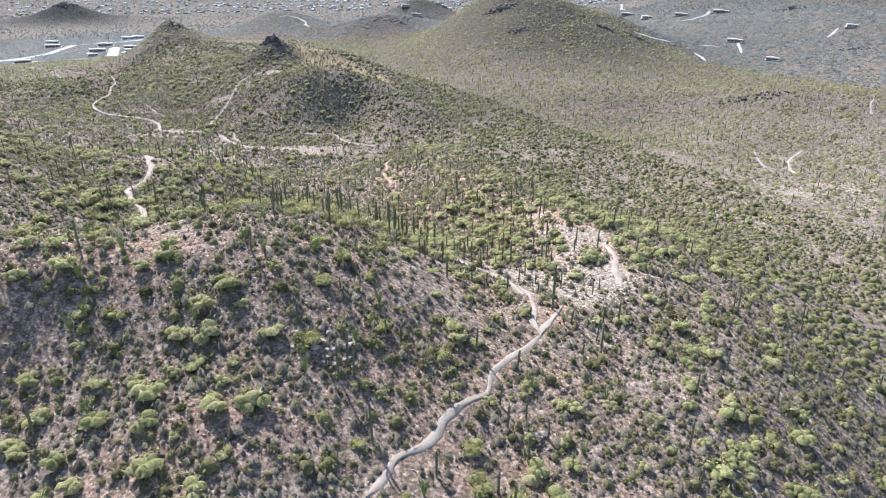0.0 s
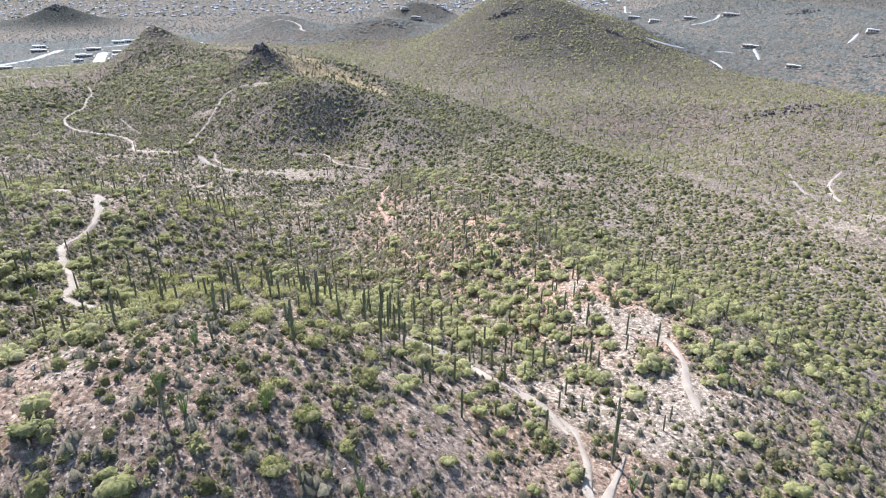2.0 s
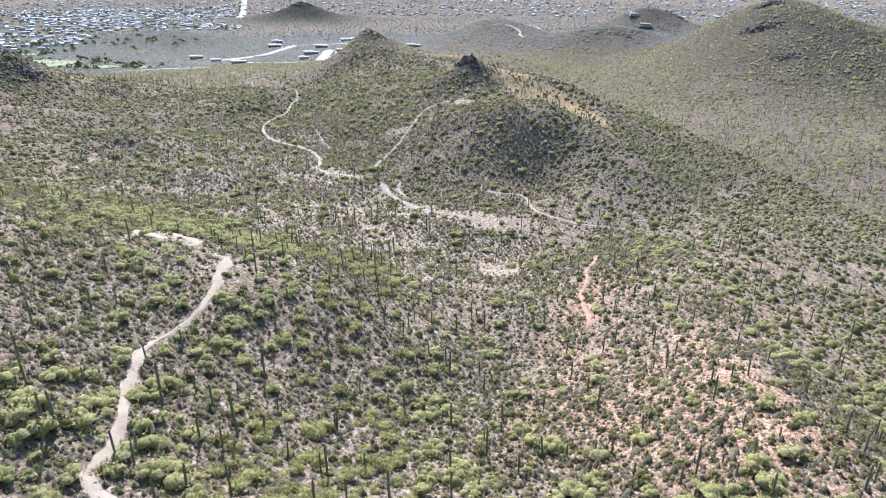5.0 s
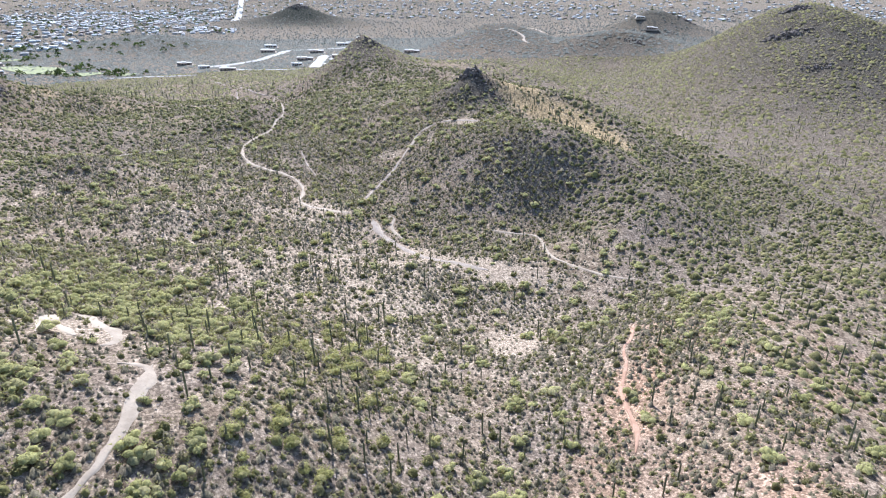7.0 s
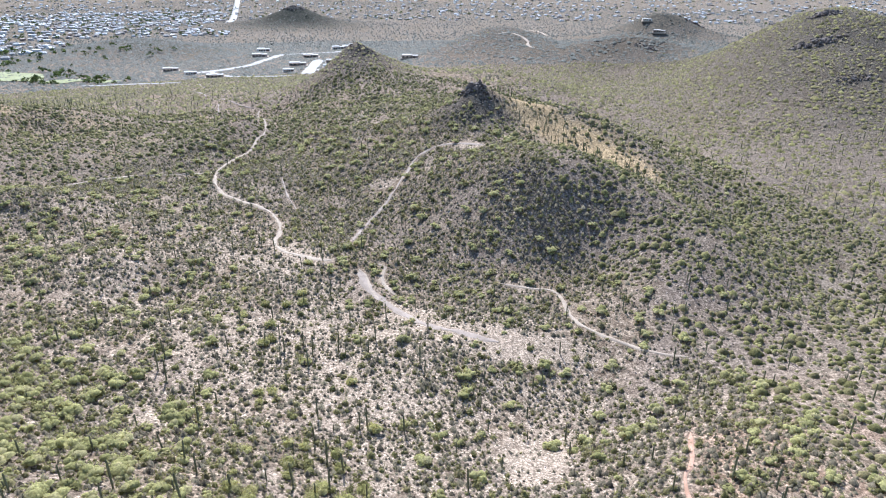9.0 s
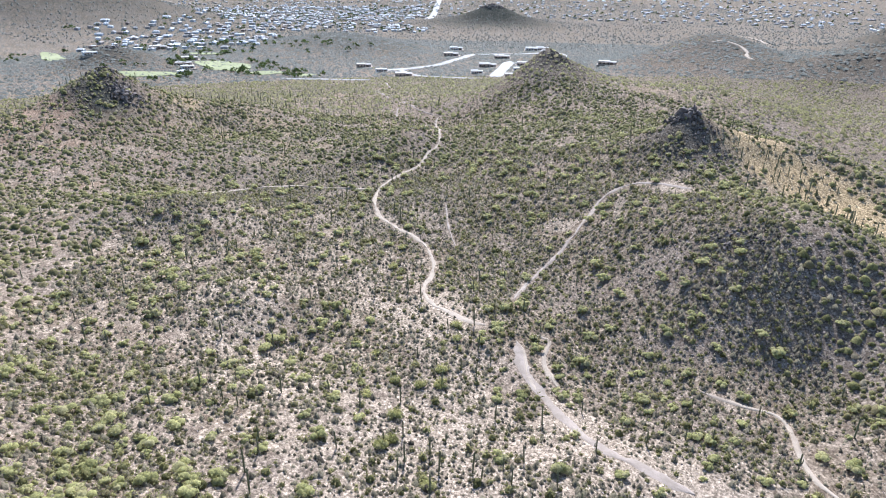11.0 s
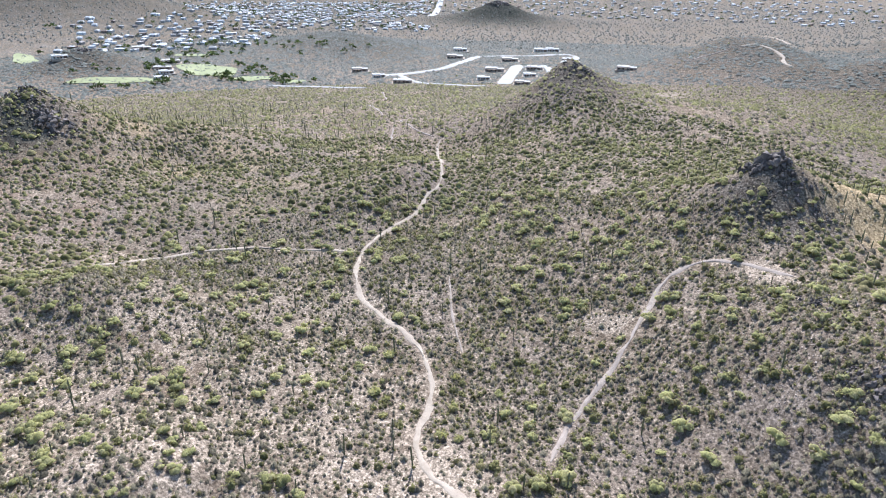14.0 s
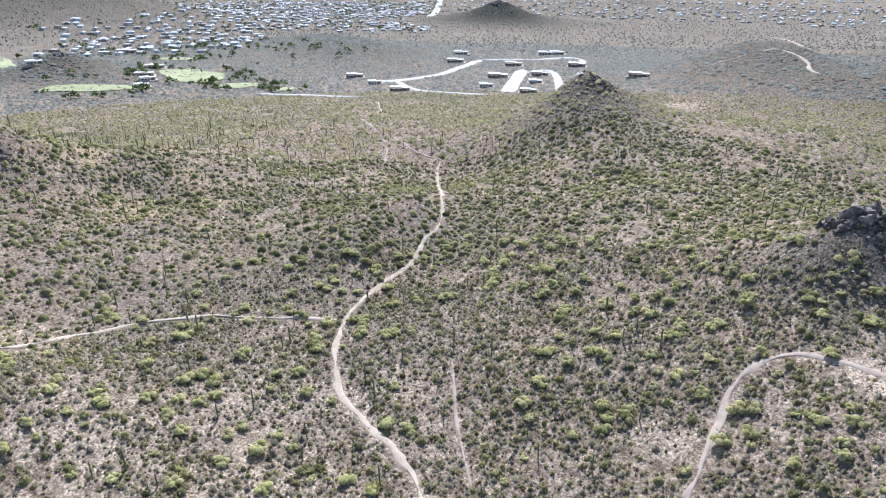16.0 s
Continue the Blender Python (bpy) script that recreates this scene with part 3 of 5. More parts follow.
def on_trail(x, y):
    hit = np.zeros(x.shape, bool)
    for c, w in TRAILS.values():
        if not len(c):
            continue
        near = np.where((x > c[:, 0].min() - 4) & (x < c[:, 0].max() + 4) & (y > c[:, 1].min() - 4) & (y < c[:, 1].max() + 4))[0]
        for i in range(0, len(near), 20000):
            k = near[i:i + 20000]
            dd = np.min(np.hypot(x[k, None] - c[None, :, 0], y[k, None] - c[None, :, 1]), 1)
            hit[k] |= dd < w / 2 + 0.45
    return hit


# ---------- trails and roads ----------
DIRT = "pale dirt footpath worn into the gravel between desert scrub"
strip("trail", [(-8.4, 50.0), (-7.4, 51.3), (-6.7, 52.8), (-6.1, 54.4), (-5.2, 55.6), (-3.8, 56.8), (-2.3, 58.2), (-1.4, 59.7), (-0.8, 61.4), (0.1, 62.8), (1.5, 64.8), (3.2, 66.2), (4.5, 67.4), (4.8, 69.2), (5.1, 71.2), (6.1, 73.0), (7.5, 74.9), (9.4, 77.2), (11.3, 80.2), (12.9, 82.4)], 0.9, TRAIL, DIRT, "trail")
strip("trail", [(12.9, 82.4), (12.6, 85.8), (12.9, 90.2), (12.4, 94.9), (11.2, 98.2)], 1.15, TRAIL, DIRT, "trail")
strip("trail", [(11.6, 94.7), (9.8, 99.3), (7.4, 102.9), (4.0, 105.6), (0.5, 110.2), (-3.5, 113.7), (-6.1, 113.7), (-9.3, 113.1), (-11.8, 113.0)], 1.3, TRAIL, DIRT, "trail")
strip("trail", [(12.9, 82.4), (14.3, 85.1), (15.9, 88.3), (17.4, 91.6)], 1.1, TRAIL, DIRT, "trail")
strip("trail", [(28.6, 99.7), (29.0, 106.2), (30.0, 112.2), (29.7, 116.8), (28.3, 118.8)], 1.0, TRAIL, DIRT, "trail")
strip("trail", [(-66.6, 131.0), (-66.9, 132.9), (-67.6, 135.6), (-70.6, 139.8), (-74.8, 145.5), (-78.1, 150.9), (-80.6, 155.3), (-81.5, 162.2), (-81.8, 169.9), (-83.1, 175.3), (-86.7, 182.3), (-90.9, 190.3)], 1.25, TRAIL, DIRT, "trail")
strip("trail", [(-57.2, 128.2), (-60.8, 128.7), (-63.1, 128.9), (-66.0, 130.4), (-67.4, 131.9)], 1.25, TRAIL, DIRT, "trail")
strip("trail", [(-86.9, 184.0), (-87.5, 186.1), (-91.0, 189.0), (-93.2, 188.5), (-94.7, 187.6)], 1.3, TRAIL, DIRT, "trail")
strip("trail", [(-102.2, 191.7), (-101.8, 193.7), (-102.9, 196.0), (-105.7, 198.2), (-109.4, 198.6), (-115.9, 202.8), (-118.6, 202.4)], 1.5, TRAIL, DIRT, "trail")
strip("trail", [(-111.3, 189.3), (-116.4, 194.9), (-119.8, 198.6), (-114.2, 195.2), (-110.0, 193.0), (-107.8, 192.5)], 1.6, TRAIL, DIRT, "trail")
strip("trail", [(-101.5, 301.9), (-105.6, 305.7), (-109.5, 311.4), (-113.0, 314.3)], 1.35, TRAIL, DIRT, "trail")
strip("trail", [(-98.2, 306.0), (-102.6, 309.7), (-105.7, 313.5), (-107.3, 319.8), (-111.5, 319.2)], 1.2, TRAIL, DIRT, "trail")
strip("trail", [(-121.2, 314.2), (-124.8, 313.1), (-131.3, 314.3), (-138.4, 316.1), (-145.3, 322.7), (-148.8, 331.2), (-153.5, 338.5), (-160.9, 344.9), (-168.9, 349.1), (-179.6, 352.1), (-189.4, 356.9), (-199.1, 366.9), (-206.3, 379.5), (-209.3, 393.3), (-211.7, 410.3), (-215.3, 419.8), (-220.8, 437.0), (-262.9, 493.6), (-266.9, 505.3)], 1.15, TRAIL, "pale dirt footpath winding along the open valley", "trail")
strip("trail", [(-246.1, 321.1), (-244.4, 326.5), (-244.0, 332.9), (-241.5, 337.7), (-238.7, 345.0), (-234.3, 350.5), (-229.7, 357.1), (-225.1, 360.2), (-218.7, 366.0), (-212.2, 371.7), (-205.8, 374.8)], 1.1, TRAIL, DIRT, "trail", lift=0.25)
strip("trail", [(-122.4, 329.9), (-124.0, 339.4), (-124.1, 349.2), (-123.2, 362.6), (-123.4, 374.5), (-123.2, 386.4), (-120.4, 392.4), (-115.3, 395.7), (-107.7, 395.0), (-98.9, 392.4)], 1.1, FAINT_TRAIL, "steep straight dirt path up the hillside to a bare shoulder", "trail", wobble=0.7)
strip("dry_wash", [(-112.4, 314.0), (-106.6, 306.3), (-98.5, 300.7), (-89.9, 295.3), (-82.1, 292.2), (-75.5, 291.8), (-70.3, 291.3), (-66.5, 290.9)], 2.4, FAINT_TRAIL, "pale sandy wash with bare banks", "wash", wobble=0.6)
strip("dry_wash", [(-73.6, 320.3), (-65.4, 320.5), (-58.2, 320.9), (-52.2, 308.1), (-45.7, 302.9), (-38.5, 300.2), (-31.7, 298.4), (-24.7, 298.4)], 0.9, TRAIL, "narrow pale sandy wash at the foot of the hill", "wash", wobble=0.5)
strip("trail", [(-25.0, 267.4), (-25.1, 256.5), (-26.2, 252.6), (-25.0, 244.6), (-25.4, 236.1), (-24.5, 232.0), (-22.8, 225.7), (-21.6, 221.2), (-21.5, 216.1)], 0.75, RED_TRAIL, "red earth footpath over the low ridge", "trail", wobble=0.5)
strip("trail", [(-403.7, 621.6), (-359.4, 572.7)], 1.0, FAINT_TRAIL, DIRT, "trail", lift=0.25)
strip("trail", [(-352.0, 547.0), (-329.4, 528.6), (-314.6, 516.4)], 1.0, FAINT_TRAIL, DIRT, "trail", lift=0.25)
strip("trail", [(-302.5, 514.2), (-291.6, 508.0), (-282.9, 504.1), (-271.9, 503.1)], 0.9, FAINT_TRAIL, DIRT, "trail", lift=0.25)
strip("trail", [(-294.2, 499.6), (-288.9, 491.9), (-283.3, 484.8)], 0.9, FAINT_TRAIL, DIRT, "trail", lift=0.25)
strip("trail", [(-174.4, 374.9), (-167.3, 365.5), (-161.4, 358.1), (-157.0, 353.4), (-153.3, 349.4)], 0.5, FAINT_TRAIL, "thin dirt footpath between bushes", "trail")
strip("trail", [(145.5, 272.8), (149.8, 286.8), (163.3, 312.1), (174.9, 325.6)], 1.6, TRAIL, DIRT, "trail", lift=0.2)
strip("trail", [(148.3, 318.8), (140.1, 294.8), (138.2, 281.2), (146.1, 280.6)], 1.4, FAINT_TRAIL, DIRT, "trail", lift=0.2)
strip("trail", [(230.7, 366.2), (234.3, 375.7), (242.9, 388.2)], 1.4, FAINT_TRAIL, DIRT, "trail", lift=0.2)
strip("trail", [(-216.2, 860.6), (-206.6, 868.5), (-189.2, 860.4), (-178.9, 845.8), (-175.0, 830.2), (-166.7, 820.9)], 2.8, TRAIL, "wide bare dirt cut curving over the far hill", "track", lift=0.4, step=4)
strip("trail", [(-250.2, 827.0), (-236.0, 840.4), (-222.0, 855.9)], 1.6, FAINT_TRAIL, "faint dirt track over the far hill", "track", lift=0.4, step=4)
strip("trail", [(-324.7, 1510.6), (-288.0, 1456.1), (-251.2, 1356.0)], 4.0, TRAIL, "wide bare dirt track beyond the far hill", "track", lift=0.5, step=4)
PAVED = "pale sun-bleached paved road between houses"
strip("road", [(-519.2, 612.6), (-495.9, 620.3), (-454.8, 631.3), (-433.4, 637.9)], 5, ROAD, PAVED, "road", lift=0.5, step=4, wobble=0.06)
strip("road", [(-490.9, 710.3), (-479.0, 733.4), (-473.4, 757.6), (-471.4, 793.8), (-483.8, 843.6), (-506.3, 915.4)], 9, ROAD, PAVED, "road", lift=0.5, step=4, wobble=0.06)
strip("road", [(-479.0, 733.4), (-425.7, 694.7), (-401.5, 694.5), (-380.0, 695.9), (-363.7, 700.5)], 6, ROAD, PAVED, "road", lift=0.5, step=4, wobble=0.06)
strip("road", [(-428.6, 869.5), (-409.6, 826.2), (-384.3, 771.1), (-360.0, 719.6)], 12, ROAD, PAVED, "road", lift=0.5, step=4, wobble=0.06)
strip("road", [(-506.3, 915.4), (-494.5, 949.2), (-462.9, 964.8), (-445.0, 1007.2), (-428.6, 1005.0)], 9, ROAD, PAVED, "road", lift=0.6, step=4, wobble=0.06)
strip("road", [(-428.6, 1005.0), (-410.8, 974.3)], 8, ROAD, PAVED, "road", lift=0.5, step=4, wobble=0.06)
strip("road", [(-415.9, 846.3), (-391.4, 861.0), (-226.4, 545.9)], 7, ROAD, PAVED, "road", lift=0.5, step=4, wobble=0.06)
strip("road", [(157.0, 607.7), (171.7, 606.0), (193.8, 616.6)], 4, ROAD, PAVED, "road", lift=0.5, step=3, wobble=0.06)
strip("road", [(206.3, 591.2), (208.5, 579.7), (207.8, 564.5)], 3, ROAD, PAVED, "road", lift=0.5, step=3, wobble=0.06)
strip("road", [(227.5, 644.3), (240.5, 647.0), (248.9, 643.8)], 4, ROAD, PAVED, "road", lift=0.5, step=3, wobble=0.06)
strip("road", [(275.1, 671.3), (264.1, 637.1), (254.9, 609.5)], 3, ROAD, PAVED, "road", lift=0.5, step=3, wobble=0.06)
strip("road", [(354.6, 661.8), (366.7, 676.1), (379.4, 691.8)], 3, ROAD, PAVED, "road", lift=0.5, step=3, wobble=0.06)
strip("road", [(285.7, 891.1), (304.6, 895.4), (332.6, 929.9), (349.7, 965.4)], 4, ROAD, PAVED, "road", lift=0.5, step=3, wobble=0.06)
strip("road", [(453.4, 1911.6), (269.2, 1116.0)], 5, ROAD, PAVED, "road", lift=0.5, step=3, wobble=0.06)
strip("road", [(-960, 1440), (-1080, 1630), (-1240, 1870), (-1500, 2260)], 16, ROAD, "long straight avenue across the town on the plain", "road", lift=1.2, step=12, wobble=0.03)


def lawn(x, y, rx, ry, turn, label):
    """A mown fairway that lies on the land."""
    a, n, rings = radians(turn), 40, 6
    v, f = [], []
    for i in range(rings + 1):
        for j in range(n):
            t = 6.28318 * j / n
            r = i / rings * (1 + 0.16 * math.sin(2 * t + x) + 0.09 * math.sin(5 * t + y))
            px, py = rx * r * math.cos(t), ry * r * math.sin(t)
            qx, qy = x + px * math.cos(a) - py * math.sin(a), y + px * math.sin(a) + py * math.cos(a)
            v.append((qx, qy, float(level(qx, qy)[0]) + 0.6))
    for i in range(rings):
        for j in range(n):
            p, q = i * n + j, i * n + (j + 1) % n
            f += [(p, p + n, q + n), (p, q + n, q)]
    tagged(new("lawn", indexed("lawn", v, f, LAWN, smooth=True)), label, "lawn", kind="structure")


lawn(-632, 641, 24, 50, 55, "pale green mown fairway of a golf course")
lawn(-619, 544, 36, 12, 63, "pale green mown fairway strip beside scrub")
lawn(-559, 632, 17, 15, 52, "pale green mown fairway strip beside dark trees")
lawn(-516, 642, 9, 10, 48, "small pale green mown putting green")
lawn(-857, 582, 12, 60, 68, "pale green mown fairway of a golf course")
lawn(-769, 719, 20, 13, 56, "narrow pale green mown strip before the town")


# ---------- rocks ----------
def boulder_mesh(name, seed, n, mat, squash=0.75):
    rng = np.random.RandomState(seed)
    bm = bmesh.new()
    for _ in range(n):
        p = rng.normal(size=3)
        p *= rng.uniform(0.75, 1.05) / np.linalg.norm(p)
        bm.verts.new((p[0] * 0.5, p[1] * 0.5, p[2] * 0.5 * squash))
    bmesh.ops.convex_hull(bm, input=bm.verts)
    bmesh.ops.delete(bm, geom=[v for v in bm.verts if not v.link_faces], context="VERTS")
    bmesh.ops.triangulate(bm, faces=bm.faces)
    return bm_mesh(name, bm, mat)


def mesh_triangles(mesh):
    v = np.array([tuple(x.co) for x in mesh.vertices])
    return np.array([[v[i] for i in p.vertices] for p in mesh.polygons])


BOULDERS = [boulder_mesh("boulder", 100 + i, 16, ROCK, 0.6 + 0.1 * i) for i in range(5)]
STONES = [mesh_triangles(boulder_mesh("stone", 200 + i, 5, ROCK, 0.7)) for i in range(6)]
CRAGS = [boulder_mesh("block", 300 + i, 9, DARK_ROCK, 0.9) for i in range(6)]


def rock_pile(cx, cy, r, n, lo, hi, seed, label):
    """Separate boulders heaped on the slope."""
    rng = np.random.RandomState(seed)
    for _ in range(n):
        a, d = rng.uniform(0, 6.28), r * math.sqrt(rng.uniform(0, 1))
        x, y, s = cx + d * math.cos(a), cy + 0.7 * d * math.sin(a), rng.uniform(lo, hi)
        ob = new("boulder", BOULDERS[rng.randint(5)])
        ob.matrix_basis = pose(x, y, float(level(x, y)[0]) + 0.12 * s, rng.uniform(-20, 20), rng.uniform(-20, 20), rng.uniform(0, 360)) @ Matrix.Diagonal((s, s * rng.uniform(0.7, 1.1), s * rng.uniform(0.7, 1.1), 1))
        tagged(ob, label, "boulder", "boulders heaped on the slope")


rock_pile(-15, 67, 4.2, 34, 0.6, 1.7, 1, "grey-brown angular boulder in a heap on the stony slope")
rock_pile(11, 62, 2.6, 14, 0.5, 1.3, 2, "grey-brown angular boulder beside the dirt path")
rock_pile(-44, 101, 5, 10, 0.5, 1.1, 3, "grey-brown angular boulder on the stony crest")


def outcrop(name, cx, cy, rx, ry, turn, n, lo, hi, seed, label, tall=1.2):
    """A craggy outcrop of big broken blocks standing out of the hilltop."""
    rng = np.random.RandomState(seed)
    a = radians(turn)
    root = tagged(new(name, None), label, "rock outcrop")
    root.matrix_basis = pose(cx, cy, float(level(cx, cy)[0]))
    for _ in range(n):
        r, t = math.sqrt(rng.uniform(0, 1)), rng.uniform(0, 6.283)
        u, v = rx * r * math.cos(t), ry * r * math.sin(t)
        x, y = u * math.cos(a) - v * math.sin(a), u * math.sin(a) + v * math.cos(a)
        s = lo + (hi - lo) * (1 - r) ** 0.8 * rng.uniform(0.5, 1) + rng.uniform(0, 0.3) * lo
        z = float(level(cx + x, cy + y)[0]) + s * 0.12 - root.matrix_basis.translation.z
        m = pose(x, y, z, rng.uniform(-14, 14), rng.uniform(-14, 14), rng.uniform(0, 360)) @ Matrix.Diagonal((s, s * rng.uniform(0.7, 1), s * rng.uniform(0.7, tall), 1))
        part("block", CRAGS[rng.randint(6)], root, at=m)
    return root


outcrop("rock_outcrop", -114, 428, 6, 4.5, -10, 70, 1.2, 5.6, 5, "dark craggy rock outcrop crowning the main hill", 1.7)
outcrop("rock_outcrop", -105, 423, 11, 5, -35, 90, 0.6, 2.4, 6, "dark broken rock ledge below the hilltop crag")
outcrop("rock_outcrop", -330, 357, 9, 7, 20, 80, 0.9, 4.4, 7, "dark craggy rock outcrop on the western hill")
outcrop("rock_outcrop", -349, 359, 15, 9, 0, 90, 0.8, 3.2, 8, "brown rock outcrop on the western hilltop")
outcrop("rock_outcrop", -79, 360, 8, 5, 20, 80, 0.6, 2.2, 31, "dark broken rock on the face of the main hill")
outcrop("rock_outcrop", -91, 380, 6, 3, -10, 50, 0.6, 2.0, 32, "dark broken rock below the bare shoulder")
outcrop("rock_outcrop", -218, 547, 9, 8, 0, 90, 0.7, 2.6, 9, "grey rocky tip of the cone-shaped hill")
outcrop("rock_outcrop", 40, 612, 15, 5, 5, 60, 1.4, 5.5, 33, "dark rock band below the top of the big hill")
outcrop("rock_outcrop", 48, 652, 11, 6, 10, 60, 1.5, 6, 10, "dark rock cap of the big hill")
outcrop("rock_outcrop", 55, 567, 12, 4, 15, 50, 1.0, 3.6, 11, "dark rock band on the flank of the big hill")
outcrop("rock_outcrop", 129, 600, 12, 4, -30, 50, 1.2, 4.2, 12, "dark rock rib on the shoulder of the big hill")
outcrop("rock_outcrop", -65, 797, 16, 4, -30, 36, 1.2, 3.4, 13, "dark rock rib on the rounded hill")
outcrop("rock_outcrop", -826, 1488, 26, 20, 10, 110, 3, 8, 14, "dark volcanic rock cap of the far butte")
outcrop("rock_outcrop", -703, 566, 10, 8, 0, 40, 2, 5, 15, "grey rock tip of the small western cone")
outcrop("rock_outcrop", 422, 890, 26, 10, 20, 60, 3, 9, 16, "dark rock knob on the eastern slopes")
outcrop("rock_outcrop", 180, 399, 24, 6, 5, 60, 1.2, 3.6, 17, "dark rock band on the eastern mound")
outcrop("rock_outcrop", 158, 594, 14, 4, -30, 50, 1.2, 4.2, 19, "dark rock rib low on the shoulder of the big hill")
outcrop("rock_outcrop", 345, 606, 16, 5, 10, 36, 1.5, 4, 20, "dark rock band on the eastern slope")
outcrop("rock_outcrop", -20, 1300, 24, 12, -30, 40, 3, 8, 18, "dark rock rib of the far hill")

rock_at = scattered(0.72, lambda x, y: np.clip(rocky(x, y) * 1.6, 0.14, 0.9), 0, 80, 61)
rng = np.random.RandomState(62)
size = 0.25 + 0.9 * rng.beta(1.0, 6, len(rock_at))
tris, tone = spread(STONES, rock_at + np.outer(size, [0, 0, 0.14]), np.stack([size, size], -1), 63)
tagged(new("loose_stones", triangles("loose_stones", tris, ROCK)), "grey and brown loose stones strewn over the slopes", "stones", kind="stuff")
rock_at = scattered(1.6, lambda x, y: np.clip(rocky(x, y) * 1.2 - 0.25, 0, 0.85), 80, 420, 64)
size = 0.45 + 1.4 * rng.beta(1.1, 4, len(rock_at))
tris, tone = spread(STONES, rock_at, np.stack([size, size], -1), 65)
tagged(new("loose_stones", triangles("loose_stones", tris, TALUS)), "dark broken stones on the rocky hillsides", "stones", kind="stuff")


# ---------- plants ----------
def shell(rng, centre, radius, height, sides, rings=2):
    """A lumpy closed dome: points and triangles."""
    v, f = [], []
    for k in range(rings):
        z, r = ((0.0, 1.0), (0.62, 0.68))[k] if rings == 2 else (0.0, 1.0)
        for j in range(sides):
            a = 6.28318 * (j + 0.5 * k) / sides + rng.uniform(-0.25, 0.25)
            q = radius * r * rng.uniform(0.78, 1.15)
            v.append((centre[0] + q * math.cos(a), centre[1] + q * math.sin(a), centre[2] + height * z * rng.uniform(0.75, 1.2)))
    v.append((centre[0] + rng.uniform(-0.2, 0.2) * radius, centre[1] + rng.uniform(-0.2, 0.2) * radius, centre[2] + height * rng.uniform(0.88, 1.08)))
    for k in range(rings - 1):
        for j in range(sides):
            p, q = k * sides + j, k * sides + (j + 1) % sides
            f += [(p, q, p + sides), (q, q + sides, p + sides)]
    top = (rings - 1) * sides
    f += [(top + j, top + (j + 1) % sides, len(v) - 1) for j in range(sides)]
    return v, f


def with_sprays(cores, sprays):
    """Domes and leaf sprays as one set of points and triangles."""
    v, f = [], []
    for cv, cf in cores:
        f += [tuple(i + len(v) for i in t) for t in cf]
        v += cv
    if sprays is not None:
        f += [(len(v) + 3 * i, len(v) + 3 * i + 1, len(v) + 3 * i + 2) for i in range(len(sprays))]
        v += [tuple(p) for p in sprays.reshape(-1, 3)]
    return np.array(v, float), np.array(f, int)


def bush(seed, sides, sprays, rings=2):
    """A low rounded bush one metre wide and high."""
    rng = np.random.RandomState(seed)
    core = shell(rng, (0, 0, 0), 0.46 if sprays < 5 else 0.31, 0.9 if sprays < 5 else 0.62, sides, rings)
    return with_sprays([core], tuft(seed + 1, sprays, 0.24, 0.062, 4, 0.35, 0.6) if sprays else None)


def crown_form(seed, lobes, sides, sprays, length, width, size=0.8):
    """A wide feathery crown of several lobes, one metre wide and high."""
    rng = np.random.RandomState(seed)
    heart, reach, leaves = tuft(seed, sprays, length, width, lobes, 0.5, 0.7, True)
    cores = [shell(rng, (x, y, max(0.0, z - r * 0.6)), r * size * 1.1, r * 1.15 * size, sides) for (x, y, z), r in zip(heart, reach)]
    return with_sprays(cores, leaves)


def spread_forms(forms, places, sizes, seed):
    """Copies of the forms at the places: points, triangles, a tone for each plant."""
    rng = np.random.RandomState(seed)
    pick, turn, tone = rng.randint(0, len(forms), len(places)), rng.uniform(0, 6.283, len(places)), rng.beta(1.6, 1.6, len(places))
    out, faces, tones, base = [], [], [], 0
    for k, (p, f) in enumerate(forms):
        sel = np.where(pick == k)[0]
        if not len(sel):
            continue
        c, s = np.cos(turn[sel])[:, None], np.sin(turn[sel])[:, None]
        w, h = sizes[sel, 0][:, None], sizes[sel, 1][:, None]
        v = np.stack([(p[:, 0] * c - p[:, 1] * s) * w, (p[:, 0] * s + p[:, 1] * c) * w, p[:, 2] * h], -1) + places[sel][:, None, :]
        out.append(v.reshape(-1, 3))
        faces.append((f[None] + (base + np.arange(len(sel)) * len(p))[:, None, None]).reshape(-1, 3))
        tones.append(np.repeat(tone[sel], len(p)))
        base += len(sel) * len(p)
    return np.concatenate(out), np.concatenate(faces), np.concatenate(tones)


